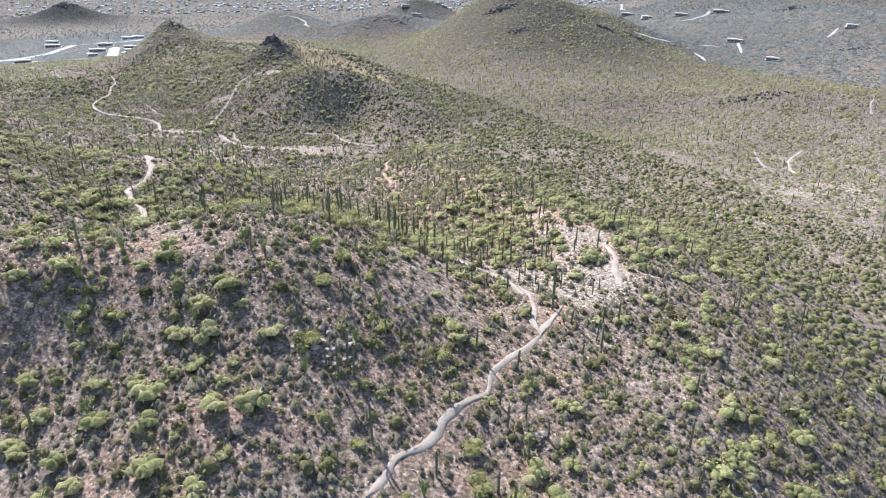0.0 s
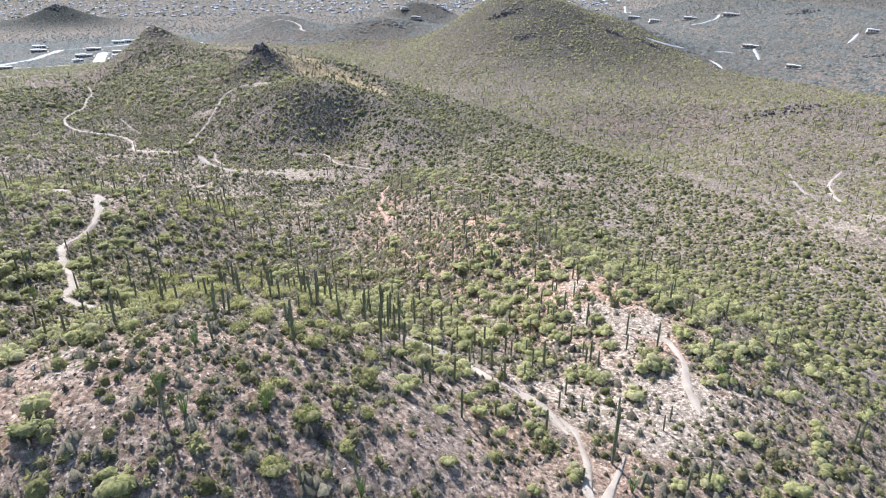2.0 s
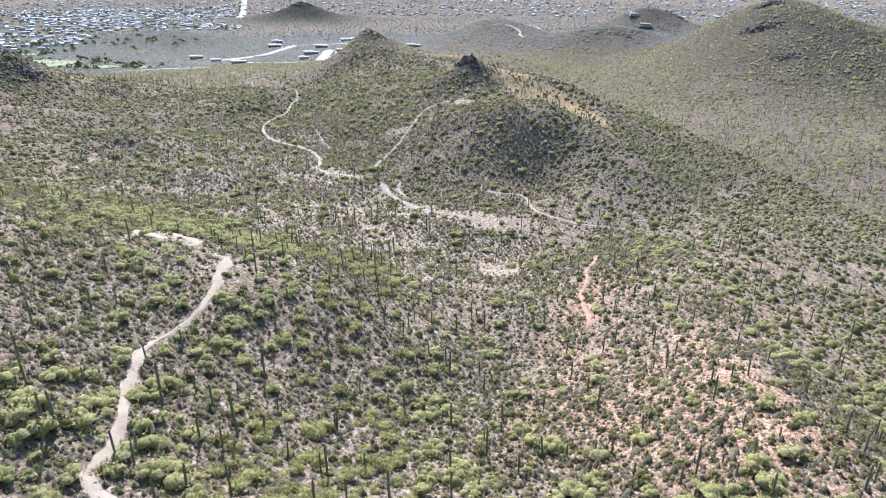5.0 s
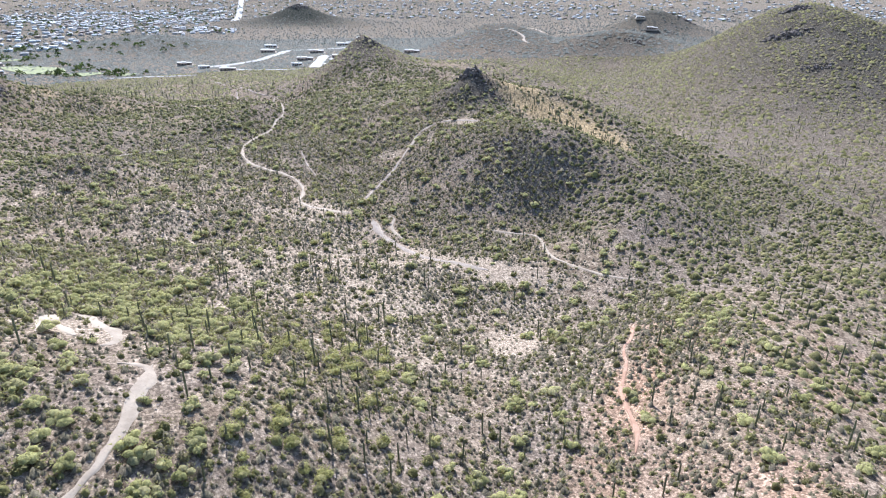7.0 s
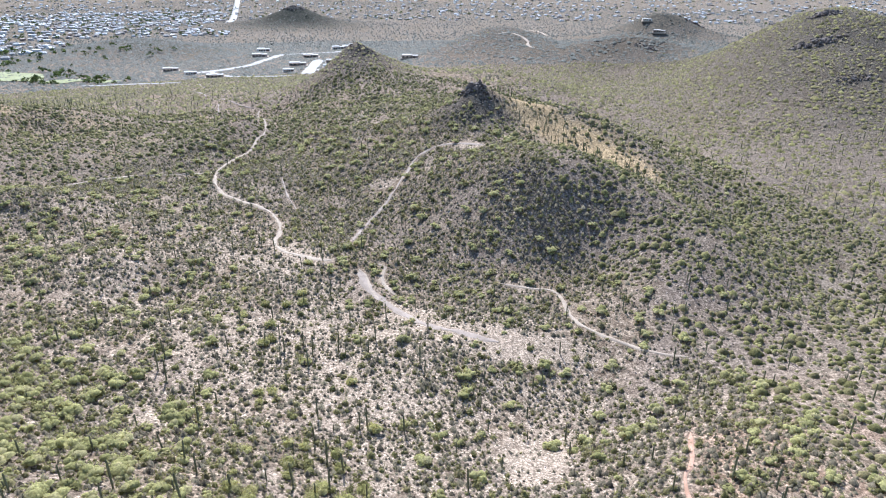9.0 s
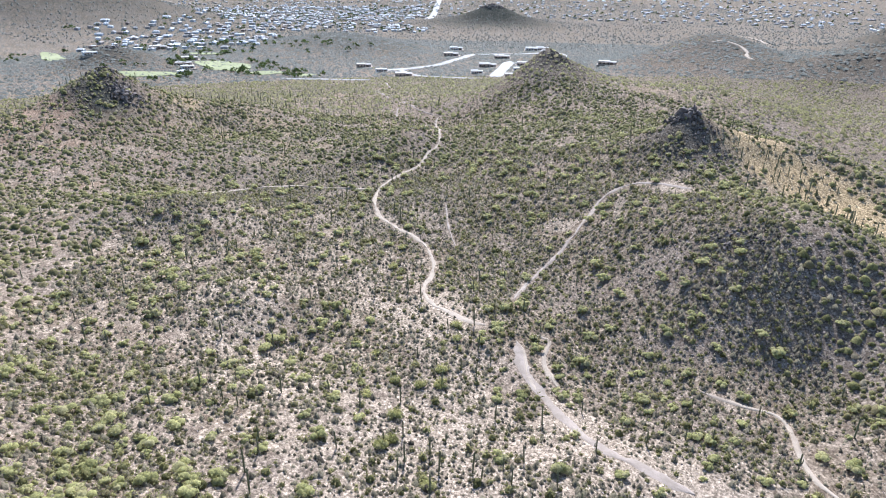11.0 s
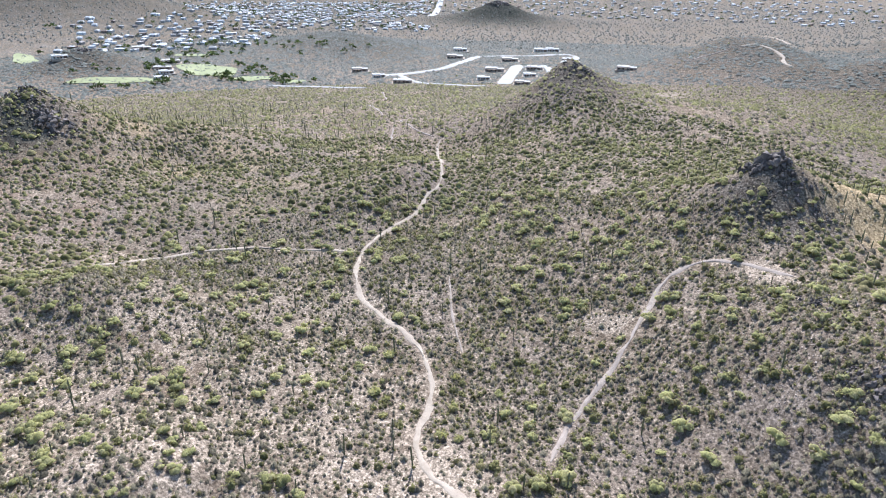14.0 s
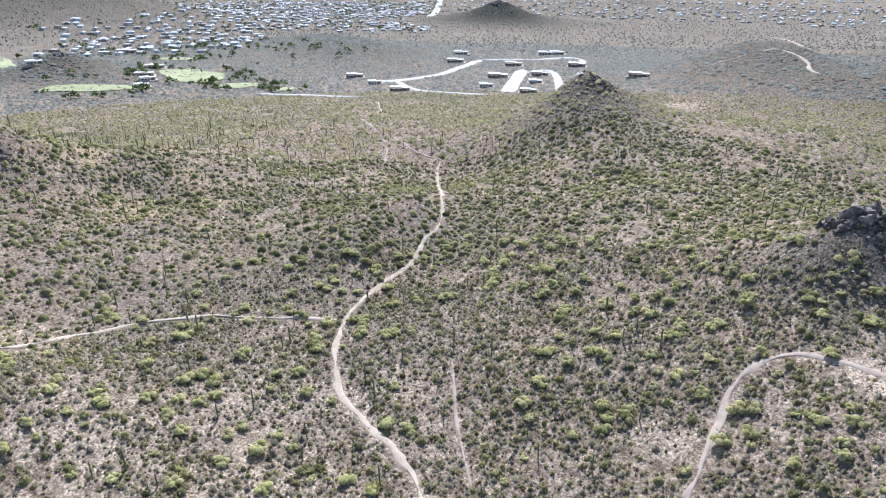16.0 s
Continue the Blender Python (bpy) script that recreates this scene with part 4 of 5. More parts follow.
def tuft(seed, n, length, width, lobes=4, up=0.6, hollow=0.45, whole=False):
    """A bush one metre wide and high, of many small pointed leaf sprays; points (n, 3, 3)."""
    rng = np.random.RandomState(seed)
    heart = np.column_stack([rng.uniform(-0.24, 0.24, (lobes, 2)), rng.uniform(0.3, 0.6, lobes)])
    heart[0] = (0, 0, 0.42)
    size = rng.uniform(0.22, 0.36, lobes)
    k = rng.randint(0, lobes, n)
    d = rng.normal(size=(n, 3))
    d[:, 2] = np.abs(d[:, 2]) * 0.9 - 0.35
    d /= np.linalg.norm(d, axis=1)[:, None]
    p = heart[k] + d * (size[k] * rng.uniform(hollow, 1.0, n))[:, None]
    p[:, 2] = np.clip(p[:, 2], 0.02, 1.0)
    axis = d + np.array([0, 0, up]) + rng.normal(size=(n, 3)) * 0.45
    axis /= np.linalg.norm(axis, axis=1)[:, None]
    side = np.cross(axis, rng.normal(size=(n, 3)))
    side /= np.linalg.norm(side, axis=1)[:, None]
    ln, wd = (length * rng.uniform(0.6, 1.3, n))[:, None], (width * rng.uniform(0.6, 1.3, n))[:, None]
    leaves = np.stack([p - side * wd, p + side * wd, p + axis * ln], 1)
    return (heart, size, leaves) if whole else leaves


def green_zone(x, y):
    """Where the palo verdes stand thick: hollows and the far sides of the knolls."""
    v = 0.22 + 0.14 * lattice(x, y, 12, 76) + 0.08 * spot(x, y, -10, 68, 75, 36) + 0.08 * spot(x, y, -110, 262, 80, 50) + 0.7 * spot(x, y, -40, 114, 26, 9) + 0.2 * lattice(x, y, 34, 71) + 0.9 * spot(x, y, 5, 135, 40, 24) + 0.8 * spot(x, y, -70, 135, 30, 12) + 0.8 * spot(x, y, -110, 210, 36, 12, 10) + 0.5 * spot(x, y, -60, 170, 30, 14) + 0.5 * spot(x, y, 45, 190, 20, 60, 10) + 0.45 * spot(x, y, -95, 308, 16, 12) + 0.55 * spot(x, y, -136, 236, 34, 9) + 0.5 * spot(x, y, -190, 284, 34, 6, -8) + 0.4 * spot(x, y, -150, 290, 14, 7) + 0.25 * spot(x, y, -205, 302, 40, 5)
    v += 0.6 * spot(x, y, -58, 130, 18, 7, -25) + 0.45 * spot(x, y, -46, 146, 14, 9, -35) + 0.5 * spot(x, y, 36, 196, 9, 24, 5) + 0.55 * spot(x, y, 51, 158, 9, 20, 10) + 0.4 * spot(x, y, 75, 150, 14, 8) + 0.4 * spot(x, y, -112, 205, 26, 9, 12) + 0.6 * spot(x, y, -128, 208, 20, 30) + 0.4 * spot(x, y, -24, 163, 24, 14, -35)
    v += 0.7 * spot(x, y, -38, 374, 8, 26, 35) + 0.5 * spot(x, y, -60, 432, 60, 9, -44) - 0.06 * spot(x, y, -62, 362, 60, 26) + 0.35 * spot(x, y, -230, 480, 60, 30)
    return np.clip(v, 0.05, 1)


def open_ground(x, y):
    return np.clip(1 - 0.95 * bare_ground(x, y) - 0.75 * straw(x, y), 0.05, 1)


def sparse(x, y):
    """Pale stony ribs where few large bushes stand."""
    return np.clip(0.85 * spot(x, y, -190, 288, 46, 24, -15) + 0.6 * spot(x, y, -85, 268, 46, 28, 8) + 0.6 * spot(x, y, -150, 308, 30, 14, -20) + 0.5 * spot(x, y, -180, 350, 30, 16, -30) + 0.5 * spot(x, y, 22, 108, 22, 16) + 0.45 * spot(x, y, -260, 350, 40, 30), 0, 0.85)


def scrub_keep(x, y):
    return np.clip(0.84 + 0.5 * lattice(x, y, 15, 72) + 0.45 * lattice(x, y, 5.5, 73), 0.1, 1) * np.clip(open_ground(x, y), 0.3, 1) * (1 - 0.75 * spot(x, y, -110, 423, 15, 10, -20)) * (1 - 0.6 * spot(x, y, -330, 347, 12, 9))


def scrub(name, mat, label, cells, seed, w, h, share, forms_by_zone):
    """Low bushes over the whole country, finer where the camera passes nearest."""
    for k, ((lo, hi, cell), (sides, sprays, rings)) in enumerate(zip(cells, forms_by_zone)):
        forms = [bush(seed + 10 * k + i, sides, sprays, rings) for i in range(7)]
        at = scattered(cell, lambda x, y: share * np.where((y < 128) & (k == 0), 0.8, 1.0) * scrub_keep(x, y) * (1 - 0.75 * sparse(x, y) * (w > 1.5)), lo, hi, seed + 5 + k)
        r = np.random.RandomState(seed + 8 + k)
        grow = r.uniform(0.45, 1.0, len(at)) * (1 + 0.75 * (r.uniform(0, 1, len(at)) > 0.82))
        wide = w * grow * (1.05, 1.2, 1.5, 2.4)[k]
        v, f, tone = spread_forms(forms, at - [0, 0, 0.06], np.stack([wide, h * grow * r.uniform(0.8, 1.25, len(at)) * (1.3, 1.1, 1.2, 1.3)[k]], -1), seed + 9 + k)
        # the farthest zone takes the leaf colour that is greyed for haze
        tagged(new(name, indexed(name, v, f, HAZY_SCRUB if k == 3 else mat, tone, True)), label, "scrub", kind="stuff")


scrub("creosote_scrub", CREOSOTE, "olive-green creosote bushes over the stony desert ground", [(0, 85, 1.55), (85, 190, 1.6), (190, 430, 2.5), (430, 900, 3.0)], 400, 1.75, 0.85, 0.92, [(5, 18, 2), (4, 0, 2), (5, 0, 1), (4, 0, 1)])
scrub("bursage_scrub", BURSAGE, "low brown and greyish bursage and dry bushes among gravel", [(0, 85, 0.92), (85, 190, 1.45), (190, 430, 1.8)], 500, 1.08, 0.62, 0.95, [(5, 3, 1), (5, 0, 1), (5, 0, 1)])

plain_at = scattered(9.4, lambda x, y: np.clip(0.55 + 0.4 * lattice(x, y, 60, 74), 0.05, 0.9), 780, 2300, 560, (-1900, 900, 650, 2300))
wide = np.random.RandomState(561).uniform(2.4, 5.4, len(plain_at))
v, f, tone = spread_forms([bush(562 + i, 5, 0, 1) for i in range(4)], plain_at - [0, 0, 0.1], np.stack([wide, wide * 0.6], -1), 567)
tagged(new("plain_scrub", indexed("plain_scrub", v, f, HAZY_SCRUB, tone, True)), "grey-green scrub and small trees on the far plain", "scrub", kind="stuff")

# palo verdes: the nearest stand as single things, the rest as one spread
palo_near = scattered(2.9, lambda x, y: 0.78 * green_zone(x, y) * open_ground(x, y) * (1 - 0.7 * sparse(x, y)), 0, 90, 601)
palo_mid = scattered(3.2, lambda x, y: 0.7 * np.clip(green_zone(x, y) - 0.18, 0.015, 1) * open_ground(x, y) * (1 - 0.7 * sparse(x, y)), 90, 210, 602)
palo_far = scattered(6.0, lambda x, y: 0.4 * np.clip(green_zone(x, y) - 0.25, 0.0, 1), 210, 560, 603)
order = np.argsort(from_front(palo_near[:, 0], palo_near[:, 1]))
singles, rest = palo_near[order[:260]], palo_near[order[260:]]


def palo_verde_forms():
    forms = []
    for i in range(6):
        rng = np.random.RandomState(620 + i)
        crown = indexed("crown", *crown_form(610 + i, 9, 6, 380, 0.11, 0.018, 0.74), PALO_OBJECT, smooth=True)
        bm = bmesh.new()
        for j in range(5):
            a, lean = rng.uniform(0, 6.28), rng.uniform(0.2, 0.6)
            tip = Vector((lean * 0.55 * math.cos(a), lean * 0.55 * math.sin(a), 0.62))
            m = Matrix.Translation(tip / 2) @ tip.to_track_quat("Z", "Y").to_matrix().to_4x4()
            bmesh.ops.create_cone(bm, segments=5, radius1=0.022, radius2=0.007, depth=tip.length, matrix=m)
        forms.append((crown, bm_mesh("trunk", bm, BARK)))
    return forms


rng = np.random.RandomState(630)
palo_things = []
for crown, trunk in palo_verde_forms():
    root = new("palo_verde", None)
    root.empty_display_size = 0.3
    tagged(root, "yellow-green feathery palo verde bush rooted in stony ground", "bush", "palo verdes along the flight")
    part("trunk", trunk, root, "short greenish branching stems")
    part("crown", crown, root)
    palo_things.append(root)
for i, (x, y, z) in enumerate(singles):
    w = rng.uniform(1.5, 3.4)
    m = pose(x, y, z - 0.06, 0, 0, rng.uniform(0, 360)) @ Matrix.Diagonal((w, w, w * rng.uniform(0.55, 0.8), 1))
    if i < len(palo_things):
        palo_things[i].matrix_basis = m
    else:
        ob = copy_thing(palo_things[i % 6], pose(0, 0, 0))
        ob.matrix_basis = m
for k, (at, forms, big) in enumerate((
        (rest, [crown_form(640 + i, 6, 5, 26, 0.16, 0.034, 0.74) for i in range(5)], 1.0),
        (palo_mid, [crown_form(650 + i, 4, 4, 16, 0.2, 0.06, 0.7) for i in range(5)], 1.0),
        (palo_far, [crown_form(660 + i, 2, 5, 0, 0.3, 0.1, 1.0) for i in range(5)], 1.15))):
    w = np.random.RandomState(670 + k).uniform(*((1.7, 4.4), (1.5, 3.6), (1.5, 3.2))[k], len(at)) * big
    v, f, tone = spread_forms(forms, at - [0, 0, 0.06], np.stack([w, w * np.random.RandomState(680 + k).uniform(0.5, 0.8, len(at))], -1), 690 + k)
    tagged(new("palo_verde_scrub", indexed("palo_verde_scrub", v, f, PALO, tone, True)), "yellow-green palo verde bushes spread over slopes and hollows", "bushes", kind="stuff")


# saguaros
def column(bm, path, radii, sides, ribs=True):
    """A ribbed column along the path, with a rounded tip."""
    rings = []
    for i, (p, r) in enumerate(zip(path, radii)):
        d = (path[min(i + 1, len(path) - 1)] - path[max(i - 1, 0)]).normalized()
        q = d.to_track_quat("Z", "Y")
        rings.append([bm.verts.new(p + q @ Vector((math.cos(6.28318 * j / sides), math.sin(6.28318 * j / sides), 0)) * (r * (0.84 if ribs and j % 2 else 1.0))) for j in range(sides)])
    for a, b in zip(rings, rings[1:]):
        for j in range(sides):
            bm.faces.new((a[j], a[(j + 1) % sides], b[(j + 1) % sides], b[j]))
    bm.faces.new(rings[-1])
    bm.faces.new(rings[0][::-1])


def saguaro_thing(height, arms, seed):
    rng = np.random.RandomState(seed)
    root = new("saguaro", None)
    root.empty_display_size = 0.3
    r = 0.098 + 0.011 * height
    bm = bmesh.new()
    lean = Vector((rng.uniform(-0.03, 0.03), rng.uniform(-0.03, 0.03), 0))
    steps = ((0, 0.78), (0.12, 0.92), (0.45, 1.06), (0.8, 1.0), (0.93, 0.86), (0.98, 0.55), (1.0, 0.2))
    column(bm, [Vector((0, 0, height * f)) + lean * height * f for f, _ in steps], [r * g for _, g in steps], 14)
    part("trunk", bm_mesh("trunk", bm, CACTUS), root)
    for k in range(arms):
        a, z0, out, top = rng.uniform(0, 6.28), height * rng.uniform(0.38, 0.6), rng.uniform(0.45, 0.8), height * rng.uniform(0.15, 0.34)
        o = Vector((math.cos(a), math.sin(a), 0))
        base = Vector((0, 0, z0)) + lean * z0
        path = [base + o * r * 0.6, base + o * out * 0.7 + Vector((0, 0, 0.02)), base + o * out + Vector((0, 0, 0.3)), base + o * out + Vector((0, 0, 0.3 + top * 0.7)), base + o * out + Vector((0, 0, 0.3 + top * 0.95)), base + o * out + Vector((0, 0, 0.3 + top))]
        bm = bmesh.new()
        column(bm, path, [r * 0.5, r * 0.62, r * 0.66, r * 0.64, r * 0.5, r * 0.2], 10)
        part("arm", bm_mesh("arm", bm, CACTUS), root)
    words = "tall ribbed saguaro cactus with upturned arms" if arms else ("tall single-stemmed ribbed saguaro cactus" if height > 4 else "young single-stemmed ribbed saguaro cactus")
    return tagged(root, words + " rooted in stony ground", "saguaro cactus", "saguaros on the slopes")


KINDS = [(1.9, 0), (2.8, 0), (3.6, 0), (4.3, 1), (4.8, 0), (5.4, 2), (6.0, 2), (6.6, 0)]
SAGUAROS = [saguaro_thing(h, a, 700 + i) for i, (h, a) in enumerate(KINDS)]
MARKED = [
    (-14.5, 64.5, 2.5), (-12.9, 63.3, 4.2), (-12.2, 65.5, 4.4), (-11.3, 64.4, 3.7), (-19.3, 71.2, 1.7), (-14.2, 75.7, 2.3),
    (-8.3, 72.2, 2.2), (-6.4, 72.1, 2.2), (-5.4, 71.7, 3.0), (1.0, 73.5, 2.2), (3.3, 74.6, 3.5), (-8.4, 56.4, 4.6),
    (-0.1, 64.6, 1.7), (6.0, 66.0, 2.9), (6.7, 62.8, 3.0), (9.0, 64.4, 2.9), (8.7, 73.2, 2.8), (8.8, 58.2, 3.6),
    (11.5, 61.9, 2.5), (5.1, 53.4, 2.8), (21.2, 83.1, 3.5), (18.5, 79.1, 1.8), (18.1, 87.1, 2.0), (14.0, 95.5, 1.7),
    (23.2, 96.8, 2.1), (15.7, 90.4, 7.0), (11.9, 87.2, 1.7), (5.7, 97.1, 2.0), (3.3, 95.9, 1.7), (-82.4, 138.1, 4.0),
    (-74.2, 134.5, 4.9), (-75.3, 134.0, 4.2), (-66.6, 134.9, 3.2), (-64.2, 135.1, 2.7), (-61.5, 142.9, 3.8), (-64.6, 161.8, 4.8),
    (-59.1, 147.1, 6.8), (-68.5, 151.2, 2.5), (-56.3, 134.2, 3.6), (-51.7, 135.8, 4.1), (-69.7, 146.2, 6.2), (-1.6, 161.8, 4.6),
    (1.2, 180.7, 4.3), (-8.4, 173.2, 2.8), (-17.1, 206.5, 3.7), (-5.5, 194.5, 3.2), (-4.0, 200.3, 2.5), (-21.8, 166.8, 3.8),
    (6.6, 189.3, 2.6),
]


def saguaro_zone(x, y):
    v = 0.16 + 0.10 * lattice(x, y, 30, 81) + 1.1 * spot(x, y, -15, 109, 32, 8) + 1.5 * spot(x, y, -6, 116, 28, 13) + 0.4 * spot(x, y, 0, 150, 50, 30) + 0.35 * spot(x, y, -60, 140, 45, 25) + 0.3 * spot(x, y, -110, 205, 40, 15, 10) + 0.3 * spot(x, y, -70, 225, 50, 40) + 0.25 * spot(x, y, 10, 235, 45, 50)
    v += 1.2 * spot(x, y, -64, 410, 44, 11, -44) + 0.25 * spot(x, y, -335, 390, 60, 40)
    v -= 0.15 * spot(x, y, -70, 365, 60, 30)
    return np.clip(v, 0.02, 1.6) * (y < 520)


rng = np.random.RandomState(710)
wild = scattered(3.8, lambda x, y: 0.58 * saguaro_zone(x, y), 0, 330, 711)
wild = wild[np.array([min(abs(x - a) + abs(y - b) for a, b, _ in MARKED) > 2.2 for x, y, _ in wild])]
order = np.argsort(from_front(wild[:, 0], wild[:, 1]))
stems = [(x, y, h * 1.12) for x, y, h in MARKED] + [(x, y, 1.7 + 3.9 * rng.beta(1.4, 2.0) + 0.9 * float(spot(x, y, -10, 116, 40, 22))) for x, y, _ in wild[order[:290]]]
used = set()
for x, y, h in stems:
    near = sorted(range(len(KINDS)), key=lambda i: abs(KINDS[i][0] - h) + rng.uniform(0, 0.9))
    k = near[0]
    s = min(1.35, max(0.72, h / KINDS[k][0]))
    m = pose(x, y, float(level(x, y)[0]) - 0.08, rng.normal() * 1.6, rng.normal() * 1.6, rng.uniform(0, 360)) @ Matrix.Diagonal((s, s, s, 1))
    if k in used:
        copy_thing(SAGUAROS[k], pose(0, 0, 0)).matrix_basis = m
    else:
        SAGUAROS[k].matrix_basis = m
        used.add(k)


def plain_saguaro(seed):
    rng = np.random.RandomState(seed)
    bm = bmesh.new()
    column(bm, [Vector((0, 0, f)) for f in (0, 0.5, 0.93, 1.0)], [0.046, 0.054, 0.048, 0.016], 6, False)
    if seed % 3 == 0:
        a = rng.uniform(0, 6.28)
        o = Vector((math.cos(a), math.sin(a), 0))
        column(bm, [Vector((0, 0, 0.45)) + o * 0.04, Vector((0, 0, 0.47)) + o * 0.13, Vector((0, 0, 0.72)) + o * 0.14], [0.035, 0.038, 0.02], 5, False)
    bmesh.ops.triangulate(bm, faces=bm.faces)
    return mesh_triangles(bm_mesh("saguaro_form", bm, CACTUS))


far_stems = wild[order[290:]]
tall = 1.7 + 3.0 * np.random.RandomState(712).beta(1.5, 1.8, len(far_stems))
tris, tone = spread([plain_saguaro(720 + i) for i in range(6)], far_stems - [0, 0, 0.08], np.stack([tall * 0.4 + 1.3, tall], -1), 713)
tagged(new("saguaro_stand", triangles("saguaro_stand", tris, CACTUS)), "many dark green saguaro columns on the farther slopes", "saguaro cacti", kind="stuff")


def stalk_mesh(seed):
    rng = np.random.RandomState(seed)
    lean, ln = rng.uniform(0.1, 0.42), rng.uniform(1.7, 2.7)
    bm = bmesh.new()
    column(bm, [Vector((0.05, 0, 0)), Vector((lean * ln * 0.4, 0, ln * 0.5)), Vector((lean * ln * 0.72, 0.05, ln))], [0.03, 0.04, 0.018], 5, False)
    return bm_mesh("stalk", bm, OCOTILLO)


stalks = [stalk_mesh(740 + i) for i in range(6)]
rng = np.random.RandomState(745)
first = None
for x, y, z in scattered(6.0, lambda x, y: 0.04 + 0.2 * spot(x, y, -30, 75, 40, 25), 0, 60, 746)[:30]:
    m = pose(x, y, z - 0.05, 0, 0, rng.uniform(0, 360))
    if first is None:
        first = tagged(new("ocotillo", None), "green ocotillo shrub with a fan of thin thorny stalks", "shrub", "ocotillos on the slopes")
        for i in range(13):
            part("stalk", stalks[rng.randint(6)], first, at=pose(0, 0, 0, 0, 0, i * 27.7 + rng.uniform(-9, 9)))
        first.matrix_basis = m
    else:
        copy_thing(first, m)


# ---------- houses ----------
def box(bm, x0, y0, z0, x1, y1, z1, bevel=0.0):
    r = bmesh.ops.create_cube(bm, size=1.0, matrix=Matrix.Translation(((x0 + x1) / 2, (y0 + y1) / 2, (z0 + z1) / 2)) @ Matrix.Diagonal((x1 - x0, y1 - y0, z1 - z0, 1)))
    if bevel:
        bmesh.ops.bevel(bm, geom=list({e for v in r["verts"] for e in v.link_edges}), offset=bevel, segments=1, affect="EDGES")


def box_mesh(name, mat, *boxes, bevel=0.0):
    bm = bmesh.new()
    for b in boxes:
        box(bm, *b, bevel=bevel)
    return bm_mesh(name, bm, mat)


def desert_house(w, d, h, wall, seed, label):
    """A low flat-roofed house: two blocks with parapets, a shaded porch, windows and a garage door."""
    rng = np.random.RandomState(seed)
    root = new("house", None)
    tagged(root, label, "house")
    split = w * rng.uniform(0.05, 0.2)
    h2 = h * 0.78
    part("wall", box_mesh("wall", wall, (-w / 2, -d / 2, -2.5, split, d / 2, h), bevel=0.12), root)
    part("wall", box_mesh("wall", wall, (split + 0.003, -d * 0.38, -2.5, w / 2, d * 0.42, h2), bevel=0.12), root)
    part("roof", box_mesh("roof", ROOFING, (-w / 2 + 0.35, -d / 2 + 0.35, h - 0.1, split - 0.35, d / 2 - 0.35, h + 0.05)), root, "pale flat roof coating")
    part("roof", box_mesh("roof", ROOFING, (split + 0.35, -d * 0.38 + 0.35, h2 - 0.1, w / 2 - 0.35, d * 0.42 - 0.35, h2 + 0.05)), root, "pale flat roof coating")
    porch = part("porch", box_mesh("porch", TIMBER, (-w * 0.4, -d / 2 - 3, h2 - 0.5, split - 1, -d / 2, h2 - 0.2)), root, "brown timber porch roof")
    for x in (-w * 0.39, -w * 0.2, split - 1.5):
        part("post", box_mesh("post", TIMBER, (x, -d / 2 - 2.9, -2.5, x + 0.35, -d / 2 - 2.55, h2 - 0.5)), porch)
    for x in np.linspace(-w * 0.42, split - 2.2, 3):
        win = part("window", box_mesh("window", GLASS, (x, -d / 2 - 0.06, 0.9, x + 1.9, -d / 2 + 0.05, 2.4)), root, "dark glass window")
        part("sill", box_mesh("sill", TIMBER, (x - 0.12, -d / 2 - 0.1, 0.78, x + 2.02, -d / 2 + 0.02, 0.9)), win)
        part("lintel", box_mesh("lintel", TIMBER, (x - 0.12, -d / 2 - 0.1, 2.4, x + 2.02, -d / 2 + 0.02, 2.52)), win)
    part("garage_door", box_mesh("garage_door", TIMBER, (split + 1.2, -d * 0.38 - 0.06, 0, split + 5.2, -d * 0.38 + 0.05, 2.4)), root, "brown garage door")
    part("chimney", box_mesh("chimney", wall, (-w * 0.3, d * 0.1, h - 0.2, -w * 0.3 + 1.1, d * 0.1 + 1.1, h + 1.0), bevel=0.05), root)
    part("terrace", box_mesh("terrace", TRAIL, (-w / 2 - 1.5, -d / 2 - 3.6, -2.5, w / 2 + 2, d / 2 + 1, -0.02)), root, "pale levelled terrace")
    return root


HOUSES = [desert_house(21, 12, 4.2, STUCCO, 1, "low tan stucco house with flat pale roof on a terrace"),
          desert_house(17, 11, 3.9, STUCCO_PALE, 2, "low white stucco house with flat pale roof on a terrace"),
          desert_house(25, 13, 4.5, STUCCO, 3, "wide tan stucco house with flat pale roof on a terrace")]
SITES = [(-521, 728, 0, 39, 0.71), (-480, 707, 1, 46, 0.66), (-434, 683, 2, 35, 0.61), (-557, 952, 1, 39, 0.94), (-509, 870, 0, 30, 0.83), (-418, 803, 2, 26, 0.71), (-392, 741, 1, 36, 0.63), (-453, 893, 0, 25, 0.82), (-393, 836, 0, 23, 0.73), (-370, 783, 1, 32, 0.66), (-483, 1023, 1, 32, 0.97), (-474, 1037, 1, 31, 0.98), (-401, 933, 0, 20, 0.83), (-347, 728, 0, 24, 0.60), (-295, 818, 2, 15, 0.66), (-604, 574, 1, 64, 0.67), (-625, 593, 1, 64, 0.70), (-686, 639, 0, 54, 0.79), (-858, 715, 0, 56, 1.00), (-704, 544, 1, 71, 0.75), (-642, 601, 0, 55, 0.73), (273, 674, 2, -26, 0.56), (267, 575, 0, -29, 0.50), (389, 686, 1, -25, 0.61), (251, 1016, 0, -18, 0.78), (264, 960, 1, -10, 0.78), (304, 941, 0, -22, 0.77), (355, 939, 2, -25, 0.78), (-86, 1271, 1, 9, 0.78), (-65, 1236, 0, -1, 0.78)]
placed = set()
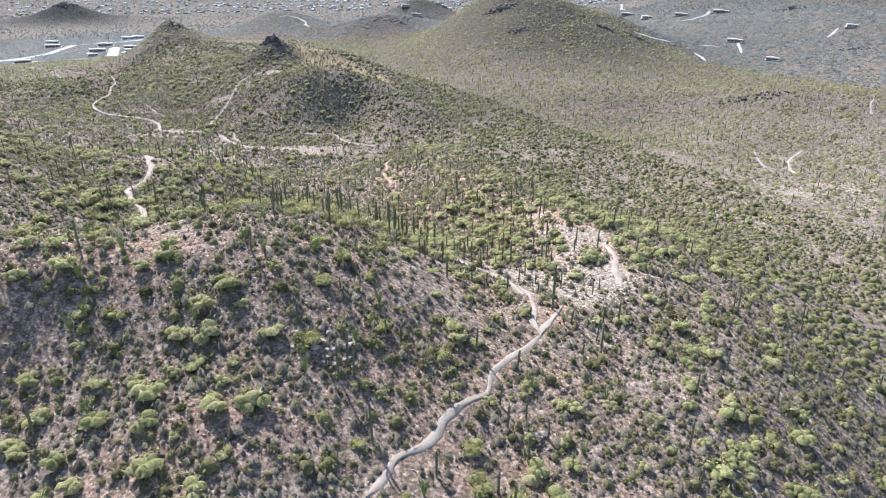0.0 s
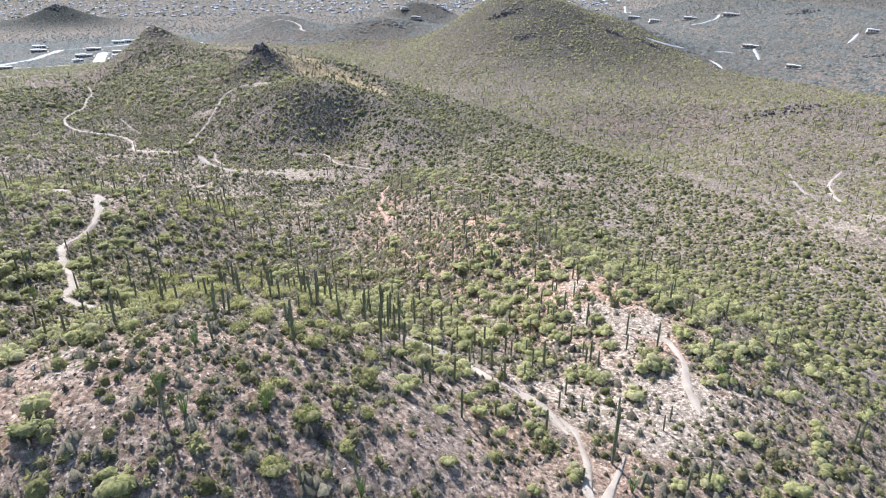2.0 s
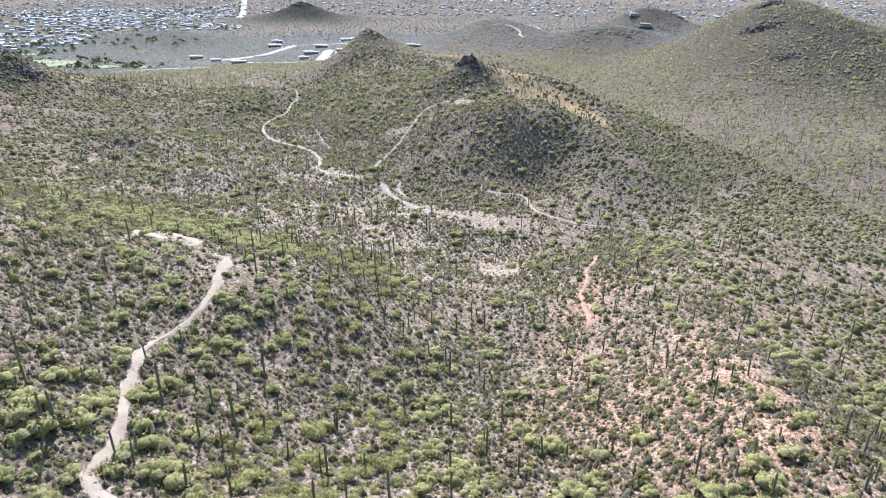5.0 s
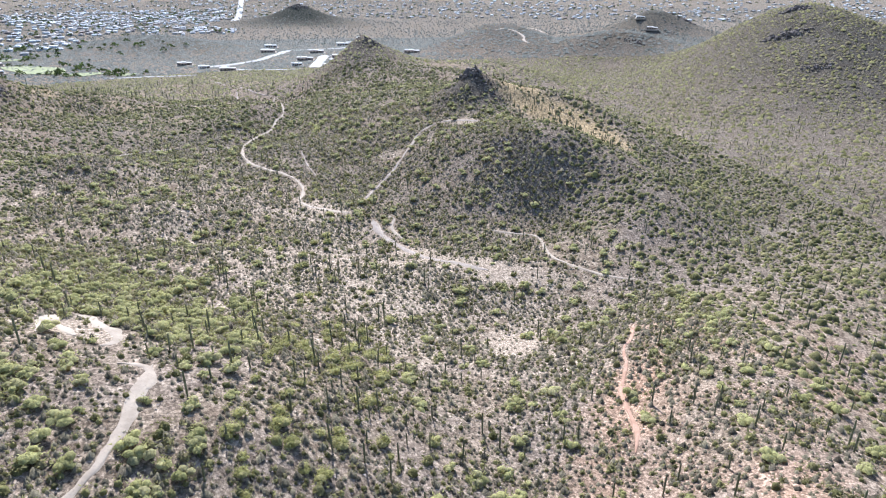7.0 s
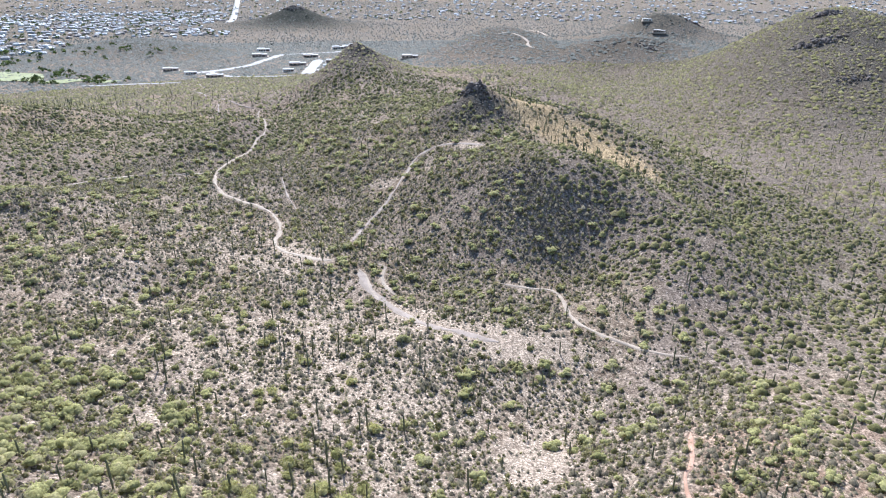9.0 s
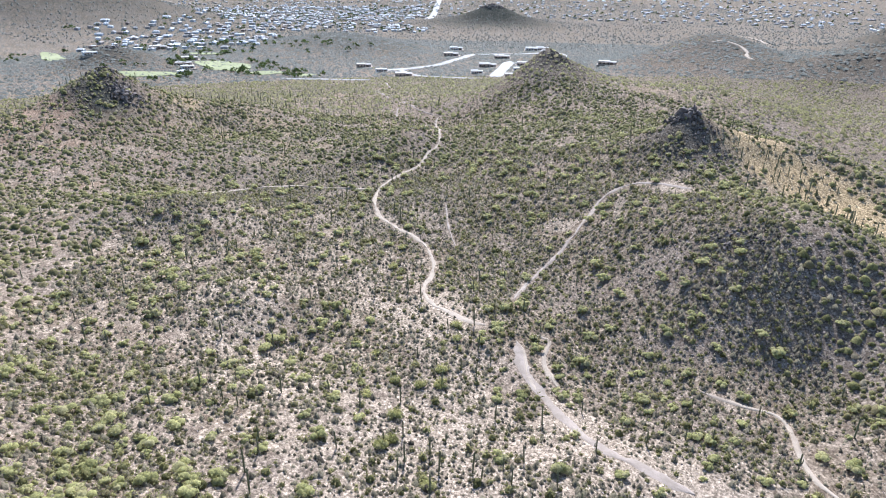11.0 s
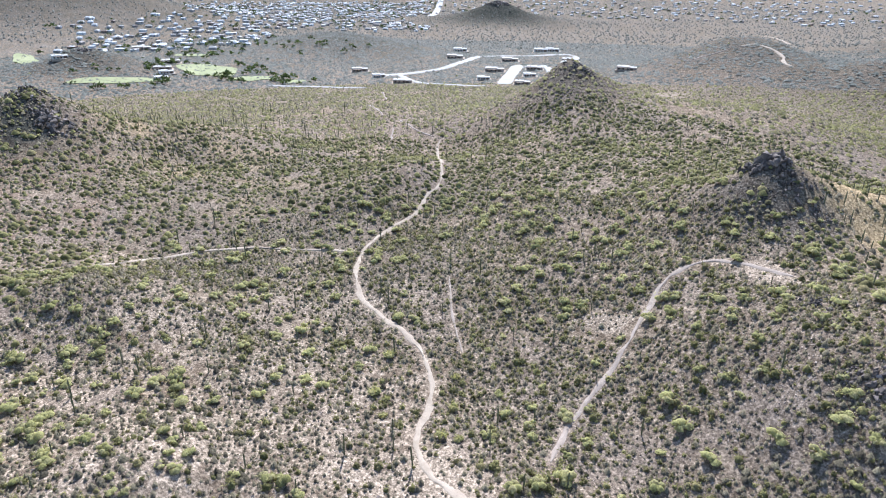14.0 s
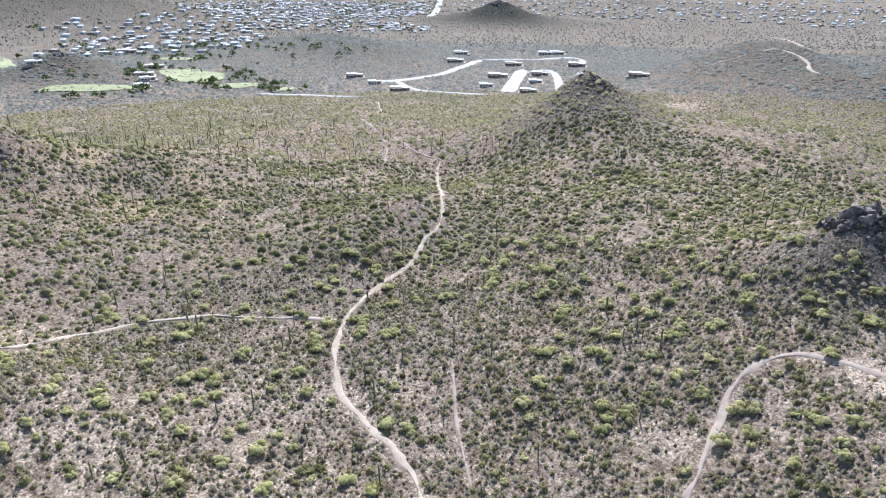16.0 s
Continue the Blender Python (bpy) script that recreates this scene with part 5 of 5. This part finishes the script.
for x, y, k, turn, s in SITES:
    m = pose(x, y, float(level(x, y)[0]) + 0.7, 0, 0, turn) @ Matrix.Diagonal((s, s, s, 1))
    if k in placed:
        copy_thing(HOUSES[k], pose(0, 0, 0)).matrix_basis = m
    else:
        HOUSES[k].matrix_basis = m
        placed.add(k)


def gable(w, d, h, pitched):
    """A small house as triangles: four walls and a flat or pitched roof; unit tone groups by face."""
    z, t = h, h + (0.28 * d if pitched else 0.25)
    a = [(-w / 2, -d / 2), (w / 2, -d / 2), (w / 2, d / 2), (-w / 2, d / 2)]
    tri = []
    for i in range(4):
        (x0, y0), (x1, y1) = a[i], a[(i + 1) % 4]
        tri += [((x0, y0, -2), (x1, y1, -2), (x1, y1, z)), ((x0, y0, -2), (x1, y1, z), (x0, y0, z))]
    e = 0.4
    l0, l1, r0, r1 = (-w / 2 - e, -d / 2 - e, z), (w / 2 + e, -d / 2 - e, z), (w / 2 + e, d / 2 + e, z), (-w / 2 - e, d / 2 + e, z)
    if pitched:
        p, q = (-w / 2 + d * 0.3, 0, t), (w / 2 - d * 0.3, 0, t)
        tri += [(l0, l1, q), (l0, q, p), (r0, r1, p), (r0, p, q), (r1, l0, p), (l1, r0, q)]
    else:
        up = [(x, y, t) for x, y, _ in (l0, l1, r0, r1)]
        low = [l0, l1, r0, r1]
        tri += [(up[0], up[1], up[2]), (up[0], up[2], up[3])]
        for i in range(4):
            tri += [(low[i], low[(i + 1) % 4], up[(i + 1) % 4]), (low[i], up[(i + 1) % 4], up[i])]
    return np.array(tri, float)


def town():
    """The town on the plain: streets of small houses, thinning out to the east."""
    rng = np.random.RandomState(800)
    pts = []
    for ring in range(50):                     # streets of the near quarter
        r = 850 + ring * 17 + (ring // 2) * 11
        az = 36.0
        while az < 64:
            az += math.degrees((10 + (rng.uniform() < 0.2) * 16) / r)
            if rng.uniform() < 0.72 and (ring > 12 or az > 50):
                pts.append((-110 - r * math.sin(radians(az)) + rng.normal() * 3, 281 + r * math.cos(radians(az)) + rng.normal() * 3))
    for _ in range(3600):
        r, az = rng.uniform(1500, 3400), rng.uniform(radians(-18), radians(63))
        pts.append((-110 - r * math.sin(az), 281 + r * math.cos(az)))
    p = np.array(pts)
    ok = (np.hypot(p[:, 0] + 823, (p[:, 1] - 1490)) > 190) & ((np.hypot((p[:, 0] + 685) / 1.3, p[:, 1] - 895) > 105)) & (np.hypot((p[:, 0] + 1420) / 1.2, p[:, 1] - 860) > 250) & (np.hypot(p[:, 0] + 66, p[:, 1] - 1300) > 160)
    p = p[ok]
    forms = [gable(w, d, h, k) for w, d, h, k in ((7, 5, 2.4, True), (9, 5.5, 2.6, True), (6.5, 5.5, 2.6, False), (10, 6, 2.8, False), (5.5, 4.5, 2.4, True))]
    out, tones = [], []
    for k, f in enumerate(forms):
        sel = p[rng.randint(0, 5, len(p)) == k]
        turn = radians(33) + np.where(rng.uniform(0, 1, len(sel)) < 0.5, 0, math.pi / 2)
        q = f.reshape(-1, 3)
        c, s = np.cos(turn)[:, None], np.sin(turn)[:, None]
        v = np.stack([q[:, 0] * c - q[:, 1] * s + sel[:, 0:1], q[:, 0] * s + q[:, 1] * c + sel[:, 1:2], q[:, 2] + level(sel[:, 0], sel[:, 1])[:, None]], -1)
        tone = np.repeat(rng.uniform(0, 1, len(sel))[:, None], len(q), 1)
        out.append(v.reshape(-1, 3)), tones.append(tone.ravel())
    tagged(new("town_houses", triangles("town_houses", np.concatenate(out), TOWN, np.concatenate(tones))), "white, grey and tan low houses of the town on the plain", "houses", kind="stuff")
    return p


homes = town()
rng = np.random.RandomState(810)
near_homes = homes[rng.randint(0, len(homes), 2100)] + rng.normal(size=(2100, 2)) * 12
rims = []
for cx, cy, r, n in ((-632, 641, 44, 40), (-619, 544, 36, 22), (-559, 632, 24, 22), (-516, 642, 16, 12), (-857, 582, 46, 18), (-769, 719, 24, 16)):
    for _ in range(n):
        t = rng.uniform(0, 6.283)
        rims.append((cx + r * rng.uniform(0.9, 1.3) * math.cos(t), cy + r * rng.uniform(0.8, 1.2) * math.sin(t)))
golf = np.concatenate([np.array(rims), np.column_stack([rng.uniform(-900, -600, 70), rng.uniform(660, 860, 70)])])
at = np.concatenate([near_homes, golf])
at = np.column_stack([at, level(at[:, 0], at[:, 1])])
w = rng.uniform(3, 8, len(at))
tris, tone = spread([tuft(820 + i, 22, 0.34, 0.17, 5, 0.3) for i in range(4)], at, np.stack([w, w * 0.8], -1), 811)
tagged(new("town_trees", triangles("town_trees", tris, TREE, tone)), "dark green trees among houses and along the golf course", "trees", kind="stuff")
